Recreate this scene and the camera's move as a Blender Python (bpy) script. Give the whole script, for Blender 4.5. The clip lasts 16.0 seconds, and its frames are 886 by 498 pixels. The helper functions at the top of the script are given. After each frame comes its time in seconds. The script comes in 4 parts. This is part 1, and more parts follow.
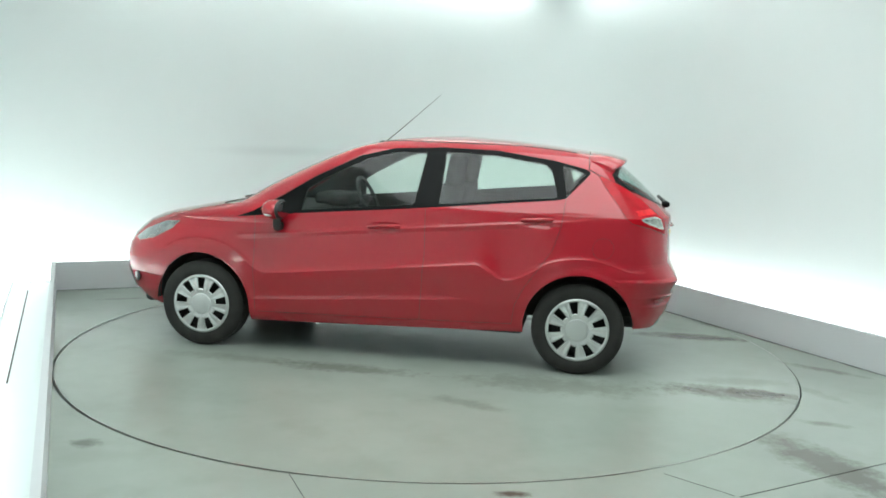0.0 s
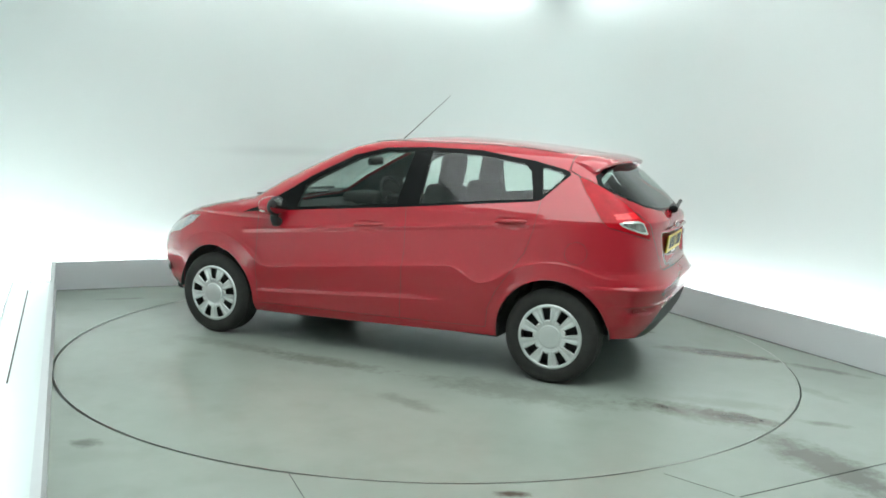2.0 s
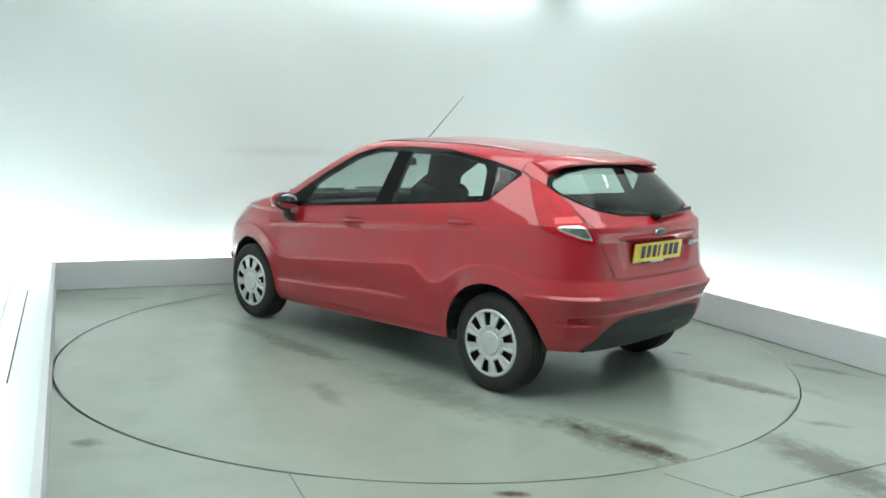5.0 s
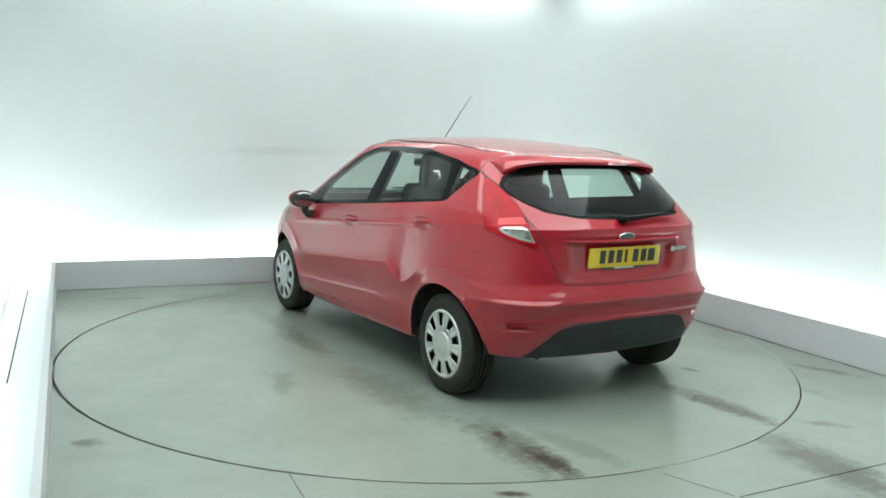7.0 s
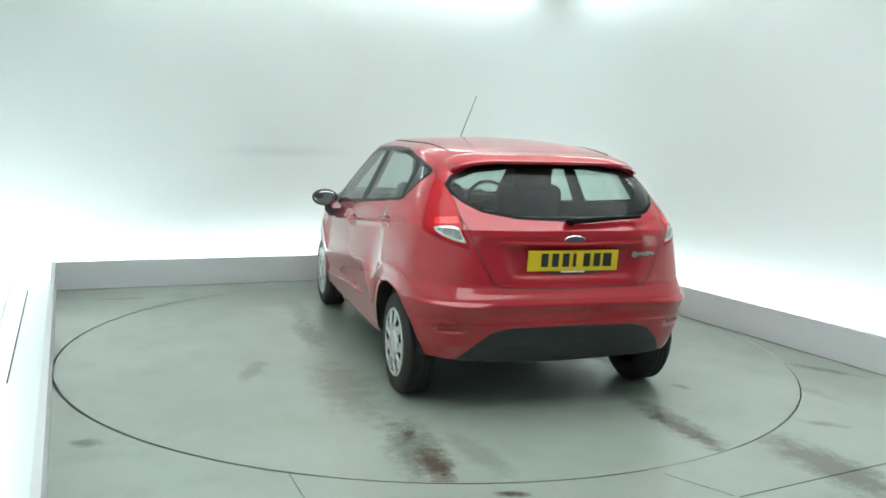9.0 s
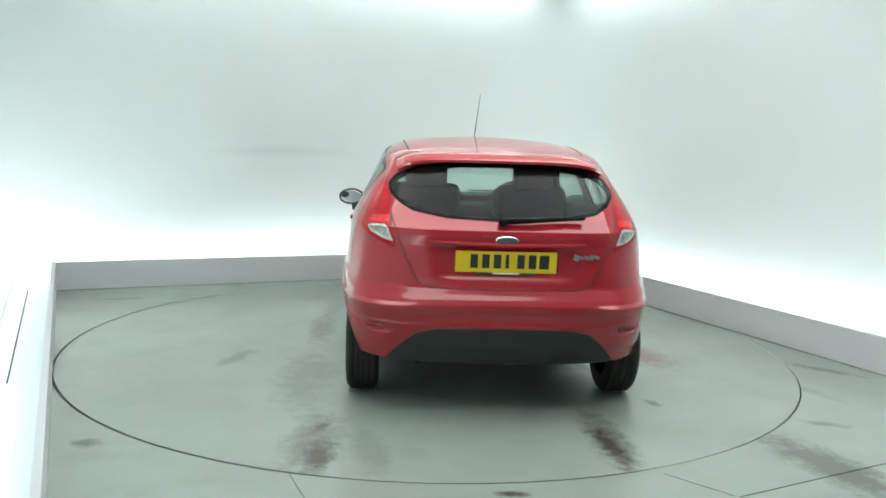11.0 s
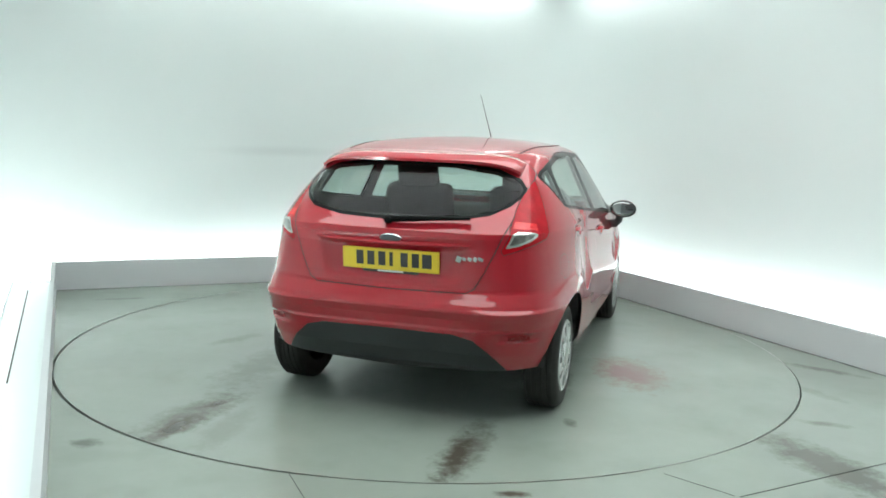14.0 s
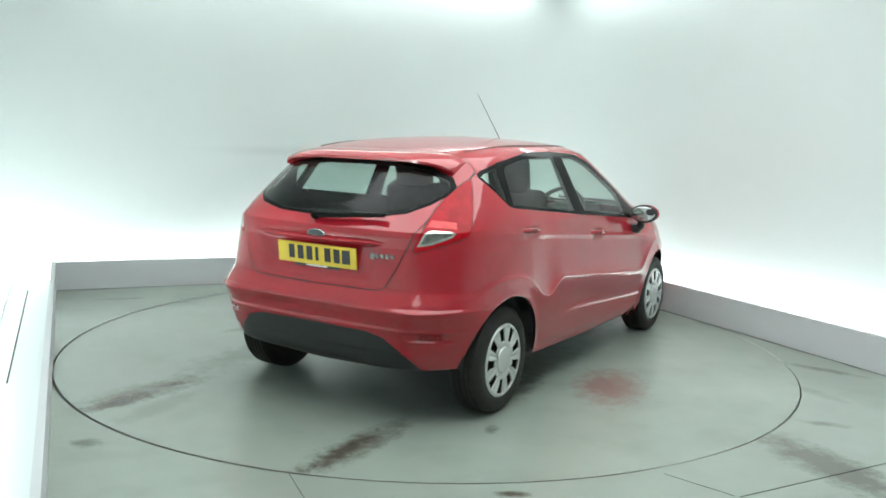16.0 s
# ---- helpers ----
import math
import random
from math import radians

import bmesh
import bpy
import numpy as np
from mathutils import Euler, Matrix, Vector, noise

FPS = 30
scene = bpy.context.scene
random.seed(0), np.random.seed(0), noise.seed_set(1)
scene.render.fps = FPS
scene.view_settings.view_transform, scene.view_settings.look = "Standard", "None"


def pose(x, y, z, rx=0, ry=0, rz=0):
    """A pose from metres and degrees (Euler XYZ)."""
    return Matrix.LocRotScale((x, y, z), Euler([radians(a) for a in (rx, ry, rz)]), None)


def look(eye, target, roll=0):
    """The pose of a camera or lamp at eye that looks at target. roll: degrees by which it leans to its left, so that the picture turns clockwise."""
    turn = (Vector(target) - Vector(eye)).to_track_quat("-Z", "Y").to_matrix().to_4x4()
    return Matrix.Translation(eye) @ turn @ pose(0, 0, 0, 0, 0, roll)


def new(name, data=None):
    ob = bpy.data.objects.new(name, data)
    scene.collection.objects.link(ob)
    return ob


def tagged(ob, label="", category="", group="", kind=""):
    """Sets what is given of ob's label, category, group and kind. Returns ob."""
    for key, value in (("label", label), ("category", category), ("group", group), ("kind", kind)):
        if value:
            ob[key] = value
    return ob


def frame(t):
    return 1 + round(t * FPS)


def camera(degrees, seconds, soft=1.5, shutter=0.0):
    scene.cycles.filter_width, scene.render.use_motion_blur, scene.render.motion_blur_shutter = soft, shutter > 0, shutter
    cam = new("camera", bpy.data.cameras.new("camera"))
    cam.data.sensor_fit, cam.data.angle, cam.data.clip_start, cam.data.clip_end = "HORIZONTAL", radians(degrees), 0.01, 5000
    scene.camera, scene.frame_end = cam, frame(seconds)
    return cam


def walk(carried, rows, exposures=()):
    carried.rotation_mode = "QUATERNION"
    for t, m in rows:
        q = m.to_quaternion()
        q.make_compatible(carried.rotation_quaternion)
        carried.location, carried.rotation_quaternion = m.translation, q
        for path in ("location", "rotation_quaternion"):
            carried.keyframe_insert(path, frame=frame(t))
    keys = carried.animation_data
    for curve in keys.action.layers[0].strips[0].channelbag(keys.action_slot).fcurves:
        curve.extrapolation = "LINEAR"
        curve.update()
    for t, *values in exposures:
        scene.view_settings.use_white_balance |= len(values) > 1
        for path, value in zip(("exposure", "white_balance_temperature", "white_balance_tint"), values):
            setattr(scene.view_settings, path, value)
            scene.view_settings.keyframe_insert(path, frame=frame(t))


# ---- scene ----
# ---------------------------------------------------------------- camera
cam = camera(55.07, 16.0, soft=1.7)
EYE = Vector((0.0, -5.845, 1.471))
YAW, PITCH, ROLL = radians(0.698), radians(7.784), 1.892
AIM = EYE + Vector((math.sin(YAW) * math.cos(PITCH), math.cos(YAW) * math.cos(PITCH), -math.sin(PITCH)))
walk(cam, [(0.0, look(EYE, AIM, ROLL)), (16.0, look(EYE, AIM, ROLL))], exposures=[(0.0, 0.0), (16.0, 0.0)])

# ---------------------------------------------------------------- light levels
COVE, CEILING_STRIP, CEILING_PANEL = 27.0, 8.0, 2.9
world = bpy.data.worlds.new("studio_world")
world.use_nodes = True
world.node_tree.nodes["Background"].inputs[0].default_value = (0.8, 0.9, 0.88, 1)
world.node_tree.nodes["Background"].inputs[1].default_value = 0.02
scene.world = world


# ---------------------------------------------------------------- materials
def material(name):
    m = bpy.data.materials.new(name)
    m.use_nodes = True
    return m, m.node_tree, m.node_tree.nodes["Principled BSDF"]


def node(tree, kind, **values):
    n = tree.nodes.new(kind)
    for key, value in values.items():
        n.inputs[key.replace("_", " ")].default_value = value
    return n


def surface(name, colour, rough, metal=0.0, coat=0.0, vary=0.12, scale=6.0, fine=90.0, bump=0.05, rough_vary=0.1, spec=0.5):
    """A plain surface with broad and fine variation of colour, gloss and relief."""
    m, t, b = material(name)
    at = t.nodes.new("ShaderNodeTexCoord")
    broad = node(t, "ShaderNodeTexNoise", Scale=scale, Detail=4.0)
    grain = node(t, "ShaderNodeTexNoise", Scale=fine, Detail=3.0)
    t.links.new(at.outputs["Object"], broad.inputs["Vector"])
    t.links.new(at.outputs["Object"], grain.inputs["Vector"])
    mix = t.nodes.new("ShaderNodeMix")
    mix.data_type = "RGBA"
    mix.inputs[6].default_value = (*[c * (1 - vary) for c in colour], 1)
    mix.inputs[7].default_value = (*[min(1, c * (1 + vary)) for c in colour], 1)
    t.links.new(broad.outputs["Fac"], mix.inputs[0])
    t.links.new(mix.outputs[2], b.inputs["Base Color"])
    gloss = node(t, "ShaderNodeMapRange")
    gloss.inputs["To Min"].default_value = max(0.02, rough - rough_vary)
    gloss.inputs["To Max"].default_value = min(1, rough + rough_vary)
    t.links.new(grain.outputs["Fac"], gloss.inputs["Value"])
    t.links.new(gloss.outputs[0], b.inputs["Roughness"])
    if bump:
        rise = node(t, "ShaderNodeBump", Strength=bump, Distance=0.002)
        t.links.new(grain.outputs["Fac"], rise.inputs["Height"])
        t.links.new(rise.outputs[0], b.inputs["Normal"])
    b.inputs["Metallic"].default_value = metal
    b.inputs["Coat Weight"].default_value = coat
    b.inputs["Coat Roughness"].default_value = 0.05
    b.inputs["Coat IOR"].default_value = 1.64
    b.inputs["Specular IOR Level"].default_value = spec
    return m


def glowing(name, colour, strength):
    m, t, b = material(name)
    b.inputs["Base Color"].default_value = (0.8, 0.8, 0.8, 1)
    b.inputs["Emission Color"].default_value = (*colour, 1)
    b.inputs["Emission Strength"].default_value = strength
    return m


def thin_glass(name, tint, least=0.05, gloss_rough=0.02):
    """A thin pane: light passes tinted, and Fresnel drives the gloss alone."""
    m, t, b = material(name)
    out = t.nodes["Material Output"]
    clear = node(t, "ShaderNodeBsdfTransparent", Color=(*tint, 1))
    shine = node(t, "ShaderNodeBsdfGlossy", Roughness=gloss_rough)
    face = node(t, "ShaderNodeLayerWeight", Blend=0.5)
    power = t.nodes.new("ShaderNodeMath")
    power.operation, power.inputs[1].default_value = "POWER", 4.0
    t.links.new(face.outputs["Facing"], power.inputs[0])
    fres = node(t, "ShaderNodeMapRange")
    fres.inputs["To Min"].default_value, fres.inputs["To Max"].default_value = least, 1.0
    t.links.new(power.outputs[0], fres.inputs["Value"])
    mix = t.nodes.new("ShaderNodeMixShader")
    t.links.new(fres.outputs[0], mix.inputs[0])
    t.links.new(clear.outputs[0], mix.inputs[1])
    t.links.new(shine.outputs[0], mix.inputs[2])
    t.links.new(mix.outputs[0], out.inputs["Surface"])
    t.nodes.remove(b)
    return m


def concrete(name, stains, base=(0.288, 0.332, 0.294), rough=0.27):
    """Painted floor. stains: (x, y, half length, half width, degrees, strength, colour, noise level where it starts) in the object's own plane."""
    m, t, b = material(name)
    at = t.nodes.new("ShaderNodeTexCoord")
    broad = node(t, "ShaderNodeTexNoise", Scale=0.9, Detail=6.0, Roughness=0.6)
    mid = node(t, "ShaderNodeTexNoise", Scale=3.0, Detail=3.0, Roughness=0.5)
    fine = node(t, "ShaderNodeTexNoise", Scale=60.0, Detail=4.0)
    for n in (broad, mid, fine):
        t.links.new(at.outputs["Object"], n.inputs["Vector"])
    ramp = t.nodes.new("ShaderNodeMix")
    ramp.data_type = "RGBA"
    ramp.inputs[6].default_value = (*[c * 0.74 for c in base], 1)
    ramp.inputs[7].default_value = (*[c * 1.24 for c in base], 1)
    t.links.new(broad.outputs["Fac"], ramp.inputs[0])
    last = ramp.outputs[2]
    scuff = node(t, "ShaderNodeMapRange")
    scuff.inputs["From Min"].default_value, scuff.inputs["From Max"].default_value = 0.52, 0.78
    scuff.inputs["To Max"].default_value = 0.25
    t.links.new(mid.outputs["Fac"], scuff.inputs["Value"])
    dirt = t.nodes.new("ShaderNodeMix")
    dirt.data_type = "RGBA"
    dirt.inputs[7].default_value = (base[0] * 0.62, base[1] * 0.62, base[2] * 0.58, 1)
    t.links.new(scuff.outputs[0], dirt.inputs[0])
    t.links.new(last, dirt.inputs[6])
    last = dirt.outputs[2]
    torn = node(t, "ShaderNodeTexNoise", Scale=11.0, Detail=9.0, Roughness=0.72)
    t.links.new(at.outputs["Object"], torn.inputs["Vector"])
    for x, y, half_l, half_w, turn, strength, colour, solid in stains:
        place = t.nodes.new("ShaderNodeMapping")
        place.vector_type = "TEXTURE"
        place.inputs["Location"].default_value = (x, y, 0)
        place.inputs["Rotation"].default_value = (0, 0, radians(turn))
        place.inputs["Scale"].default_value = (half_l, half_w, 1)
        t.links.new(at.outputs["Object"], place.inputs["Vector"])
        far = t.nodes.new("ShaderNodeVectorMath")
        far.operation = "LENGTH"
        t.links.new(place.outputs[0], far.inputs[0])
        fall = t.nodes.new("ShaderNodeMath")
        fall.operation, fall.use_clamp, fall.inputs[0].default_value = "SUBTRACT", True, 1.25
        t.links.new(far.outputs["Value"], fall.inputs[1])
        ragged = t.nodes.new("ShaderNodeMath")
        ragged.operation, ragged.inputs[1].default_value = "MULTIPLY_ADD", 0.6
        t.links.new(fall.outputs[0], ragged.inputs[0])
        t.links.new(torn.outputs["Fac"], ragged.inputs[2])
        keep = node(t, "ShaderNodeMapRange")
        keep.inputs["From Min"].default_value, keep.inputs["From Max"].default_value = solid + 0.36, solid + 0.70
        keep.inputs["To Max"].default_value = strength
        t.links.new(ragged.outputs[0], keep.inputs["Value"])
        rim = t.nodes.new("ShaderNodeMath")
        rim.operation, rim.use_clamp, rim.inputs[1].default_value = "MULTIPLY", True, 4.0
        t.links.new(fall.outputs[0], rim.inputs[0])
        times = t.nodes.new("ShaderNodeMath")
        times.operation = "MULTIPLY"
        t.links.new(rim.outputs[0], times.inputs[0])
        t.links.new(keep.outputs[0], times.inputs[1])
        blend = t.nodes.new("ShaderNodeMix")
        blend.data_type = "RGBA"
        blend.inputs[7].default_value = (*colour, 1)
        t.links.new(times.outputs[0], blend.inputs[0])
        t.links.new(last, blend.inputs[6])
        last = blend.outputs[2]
    t.links.new(last, b.inputs["Base Color"])
    b.inputs["Roughness"].default_value = rough
    b.inputs["IOR"].default_value = 1.62
    rise = node(t, "ShaderNodeBump", Strength=0.05, Distance=0.002)
    t.links.new(fine.outputs["Fac"], rise.inputs["Height"])
    t.links.new(rise.outputs[0], b.inputs["Normal"])
    return m


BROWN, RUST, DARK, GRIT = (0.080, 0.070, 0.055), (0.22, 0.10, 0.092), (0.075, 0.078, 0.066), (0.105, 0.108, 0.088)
M_DISC = concrete("painted_disc", [
    (-1.92, 0.64, 0.62, 0.20, -4, 0.60, BROWN, 0.40), (-2.12, 0.60, 0.28, 0.10, -4, 1.0, BROWN, 0.36), (-1.72, 0.62, 0.16, 0.06, -20, 0.9, BROWN, 0.42),
    (-1.85, -0.80, 0.62, 0.15, 2, 0.65, BROWN, 0.40), (-1.95, -0.785, 0.42, 0.075, 3, 1.0, BROWN, 0.36),
    (-2.05, 0.37, 0.42, 0.12, 10, 0.25, BROWN, 0.36), (-0.9, 0.78, 0.8, 0.24, 0, 0.35, BROWN, 0.38), (0.40, 0.785, 0.62, 0.13, 0, 0.45, BROWN, 0.36),
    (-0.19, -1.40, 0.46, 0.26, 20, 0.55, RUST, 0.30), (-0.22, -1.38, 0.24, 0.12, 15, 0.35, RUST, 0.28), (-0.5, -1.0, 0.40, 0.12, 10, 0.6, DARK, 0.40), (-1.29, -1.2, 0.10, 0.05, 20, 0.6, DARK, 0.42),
    (-0.45, 1.26, 0.34, 0.10, -20, 0.3, DARK, 0.40), (1.1, 0.75, 0.7, 0.12, 0, 0.25, BROWN, 0.40), (1.3, -0.75, 0.7, 0.12, 0, 0.25, BROWN, 0.40),
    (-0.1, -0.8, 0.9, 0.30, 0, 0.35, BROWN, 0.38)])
M_FLOOR = concrete("painted_floor", [
    (1.88, -2.10, 0.56, 0.19, -69, 0.85, GRIT, 0.30), (0.36, -2.50, 0.11, 0.045, 0, 1.0, BROWN, 0.36), (-1.565, -2.07, 0.11, 0.08, 0, 0.6, DARK, 0.40),
    (2.12, -1.5, 0.20, 0.06, -20, 0.6, DARK, 0.42), (2.60, -0.40, 0.40, 0.08, -35, 0.6, DARK, 0.40), (2.08, 1.1, 0.50, 0.10, -75, 0.5, DARK, 0.38),
    (-2.6, 1.2, 0.3, 0.05, 20, 0.4, DARK, 0.42), (2.30, -0.9, 0.35, 0.10, -60, 0.3, DARK, 0.42)])
M_JOINT = surface("dark_joint", (0.02, 0.022, 0.02), 0.8, fine=40)
M_EDGE = surface("worn_steel_edge", (0.24, 0.265, 0.235), 0.4, metal=0.1, vary=0.3)
M_WALL = surface("matt_white_wall", (0.70, 0.752, 0.745), 0.75, vary=0.03, scale=0.7, fine=120, bump=0.03)
def smear(mat, place, turn, size, strength):
    """A faint long grey rub mark on a wall."""
    t = mat.node_tree
    b = t.nodes["Principled BSDF"]
    base = b.inputs["Base Color"].links[0].from_socket
    at = t.nodes.new("ShaderNodeTexCoord")
    where = t.nodes.new("ShaderNodeMapping")
    where.vector_type = "TEXTURE"
    where.inputs["Location"].default_value = place
    where.inputs["Rotation"].default_value = (0, 0, radians(turn))
    where.inputs["Scale"].default_value = size
    far = t.nodes.new("ShaderNodeVectorMath")
    far.operation = "LENGTH"
    fade = node(t, "ShaderNodeMapRange")
    fade.interpolation_type = "SMOOTHSTEP"
    fade.inputs["From Min"].default_value, fade.inputs["From Max"].default_value, fade.inputs["To Max"].default_value = 1.0, 0.0, strength
    mix = t.nodes.new("ShaderNodeMix")
    mix.data_type = "RGBA"
    mix.inputs[7].default_value = (0.38, 0.41, 0.41, 1)
    t.links.new(at.outputs["Object"], where.inputs["Vector"])
    t.links.new(where.outputs[0], far.inputs[0])
    t.links.new(far.outputs["Value"], fade.inputs["Value"])
    t.links.new(fade.outputs[0], mix.inputs[0])
    t.links.new(base, mix.inputs[6])
    t.links.new(mix.outputs[2], b.inputs["Base Color"])


smear(M_WALL, (-1.535, 2.735, 1.235), 20.9, (1.0, 0.5, 0.075), 0.22)
M_KERB = surface("painted_kerb", (0.60, 0.625, 0.64), 0.6, vary=0.05, scale=2.0, fine=80, bump=0.05)
M_FRONT = surface("unseen_grey_wall", (0.27, 0.285, 0.285), 0.8, vary=0.1, scale=1.5)
M_CEIL = surface("white_ceiling", (0.75, 0.78, 0.77), 0.8, vary=0.03, scale=1.0)
M_COVE = glowing("cove_tube", (0.925, 1.0, 0.985), COVE)
M_STRIP = glowing("ceiling_tube", (0.925, 1.0, 0.985), CEILING_STRIP)
M_PANEL = glowing("diffuser", (0.925, 1.0, 0.985), CEILING_PANEL)
M_METAL = surface("painted_metal", (0.7, 0.72, 0.71), 0.4)
M_PAINT = surface("red_paint", (0.350, 0.006, 0.0165), 0.5, coat=1.0, vary=0.04, scale=3.0, fine=400, bump=0.0, rough_vary=0.04, spec=0.08)
M_BLACK = surface("black_plastic", (0.032, 0.035, 0.036), 0.5, fine=300, bump=0.2, spec=0.3)
M_GLOSS = surface("gloss_black_trim", (0.006, 0.007, 0.007), 0.25, bump=0, rough_vary=0.05, spec=0.07)
M_UNDER = surface("underbody", (0.03, 0.03, 0.03), 0.9)
M_LINING = surface("cabin_lining", (0.014, 0.016, 0.016), 0.8, fine=200)
M_CLOTH = surface("charcoal_cloth", (0.014, 0.017, 0.017), 0.9, fine=60, bump=0.0)
M_RUBBER = surface("tyre_rubber", (0.027, 0.027, 0.025), 0.7, vary=0.35, scale=14, fine=120, bump=0.15, spec=0.25)
M_TRIM = surface("silver_wheel_paint", (0.60, 0.63, 0.62), 0.26, metal=0.6, vary=0.05, fine=200, bump=0.0, rough_vary=0.01)
M_CHROME = surface("chrome", (0.75, 0.77, 0.77), 0.12, metal=1.0, bump=0, rough_vary=0.03)
M_YELLOW = surface("yellow_plate", (0.72, 0.52, 0.02), 0.35, vary=0.04, bump=0)
M_INK = surface("black_print", (0.02, 0.02, 0.02), 0.5, bump=0)
M_BADGE = surface("dark_badge", (0.05, 0.06, 0.07), 0.3, bump=0)
M_REDLENS = surface("red_lens", (0.37, 0.003, 0.010), 0.16, vary=0.5, scale=14, bump=0, rough_vary=0.05, spec=0.25)
M_REDGLOW = surface("bright_red_lens", (0.70, 0.012, 0.018), 0.14, coat=0.3, vary=0.4, scale=40, bump=0, rough_vary=0.05, spec=0.45)
M_CLEAR = surface("clear_lens_reflector", (0.66, 0.67, 0.64), 0.16, metal=0.7, coat=0.6, vary=0.3, scale=38, bump=0)
M_GLASS = thin_glass("tinted_glass", (0.76, 0.85, 0.81), 0.045)
M_HEAD = surface("headlamp_lens", (0.34, 0.36, 0.36), 0.12, metal=0.6, coat=1.0, vary=0.9, scale=15, bump=0, rough_vary=0.04)
M_DARKRED = surface("dark_red_reflector", (0.26, 0.005, 0.010), 0.25, vary=0.3, scale=60, bump=0)
M_REARGLASS = thin_glass("darker_rear_glass", (0.62, 0.74, 0.70), 0.016)
M_LAMPCORE = surface("dark_reflector", (0.36, 0.37, 0.35), 0.12, metal=0.85, vary=1.0, scale=26, bump=0, rough_vary=0.08)
M_SCRIPT = surface("dull_silver", (0.30, 0.31, 0.31), 0.35, metal=0.6, bump=0)
M_MIRROR = surface("mirror_glass", (0.45, 0.47, 0.47), 0.03, metal=1.0, bump=0, rough_vary=0.01)
M_SIGNAL = surface("clear_signal_lens", (0.72, 0.70, 0.68), 0.15, coat=0.5, bump=0)


# ---------------------------------------------------------------- mesh helpers
def mesh_of(name, verts, faces, mat, smooth=True):
    me = bpy.data.meshes.new(name)
    me.from_pydata([tuple(v) for v in verts], [], [tuple(f) for f in faces])
    me.materials.append(mat)
    me.update()
    if smooth:
        me.shade_smooth()
    return me


def part(name, bm, mat, parent=None, label=""):
    """Links a bmesh as one mesh object under a thing or a part."""
    bmesh.ops.recalc_face_normals(bm, faces=bm.faces)
    me = bpy.data.meshes.new(name)
    bm.to_mesh(me)
    bm.free()
    me.materials.append(mat)
    ob = new(name, me)
    ob.parent = parent
    return tagged(ob, label)


def smooth(ob, angle=35):
    ob.data.shade_smooth()
    ob.data.set_sharp_from_angle(angle=radians(angle))
    return ob


def box(bm, size, m=None, bevel=0.0, segments=2):
    made = bmesh.ops.create_cube(bm, size=1.0, matrix=(m or Matrix()) @ Matrix.Diagonal((*size, 1)))
    if bevel:
        edges = list({e for v in made["verts"] for e in v.link_edges})
        bmesh.ops.bevel(bm, geom=edges, offset=bevel, segments=segments, affect="EDGES", profile=0.5)
    return bm


def prism(bm, outline, low, high):
    """A flat outline in x and y, drawn up from low to high."""
    a = [bm.verts.new((x, y, low)) for x, y in outline]
    b = [bm.verts.new((x, y, high)) for x, y in outline]
    n = len(outline)
    bm.faces.new(a[::-1])
    bm.faces.new(b)
    for i in range(n):
        bm.faces.new((a[i], a[(i + 1) % n], b[(i + 1) % n], b[i]))
    return bm


def lathe(bm, profile, steps=48, start=0.0, arc=2 * math.pi):
    """Turns (radius, y) points about the y axis."""
    closed = abs(arc - 2 * math.pi) < 1e-6
    rings = []
    for i in range(steps if closed else steps + 1):
        a = start + arc * i / steps
        rings.append([bm.verts.new((r * math.cos(a), y, r * math.sin(a))) for r, y in profile])
    for i in range(steps):
        one, two = rings[i], rings[(i + 1) % len(rings)]
        for j in range(len(profile) - 1):
            bm.faces.new((one[j], one[j + 1], two[j + 1], two[j]))
    return bm


def tube(bm, points, radius, sides=8):
    """A round rod through the points; radius may be a list."""
    rings = []
    for i, p in enumerate(points):
        p = Vector(p)
        way = (Vector(points[min(i + 1, len(points) - 1)]) - Vector(points[max(i - 1, 0)])).normalized()
        side = way.orthogonal().normalized() if i == 0 else (side - way * side.dot(way)).normalized()
        up = way.cross(side)
        r = radius[i] if isinstance(radius, (list, tuple)) else radius
        rings.append([bm.verts.new(p + r * (math.cos(2 * math.pi * k / sides) * side + math.sin(2 * math.pi * k / sides) * up)) for k in range(sides)])
    for one, two in zip(rings, rings[1:]):
        for k in range(sides):
            bm.faces.new((one[k], one[(k + 1) % sides], two[(k + 1) % sides], two[k]))
    bm.faces.new(rings[0][::-1])
    bm.faces.new(rings[-1])
    return bm


# ---------------------------------------------------------------- room
# inner corners of the low kerb round the floor
KERB = [Vector((0.235, -6.65)), Vector((-3.272, 1.48)), Vector((1.10, 3.32)), Vector((4.82, -4.26))]
KERB_H, KERB_T, COVE_W, ROOM_H = 0.245, 0.034, 0.50, 3.02


def offset_line(points, d):
    """An open line of points pushed outwards (to the left of its way) by d, with mitred corners."""
    made = []
    for i, p in enumerate(points):
        normals = []
        for a, b in ((i - 1, i), (i, i + 1)):
            if 0 <= a and b < len(points):
                w = (points[b] - points[a]).normalized()
                normals.append(Vector((-w.y, w.x)))
        n = sum(normals, Vector((0, 0))).normalized()
        made.append(p + n * d / n.dot(normals[0]))
    return made


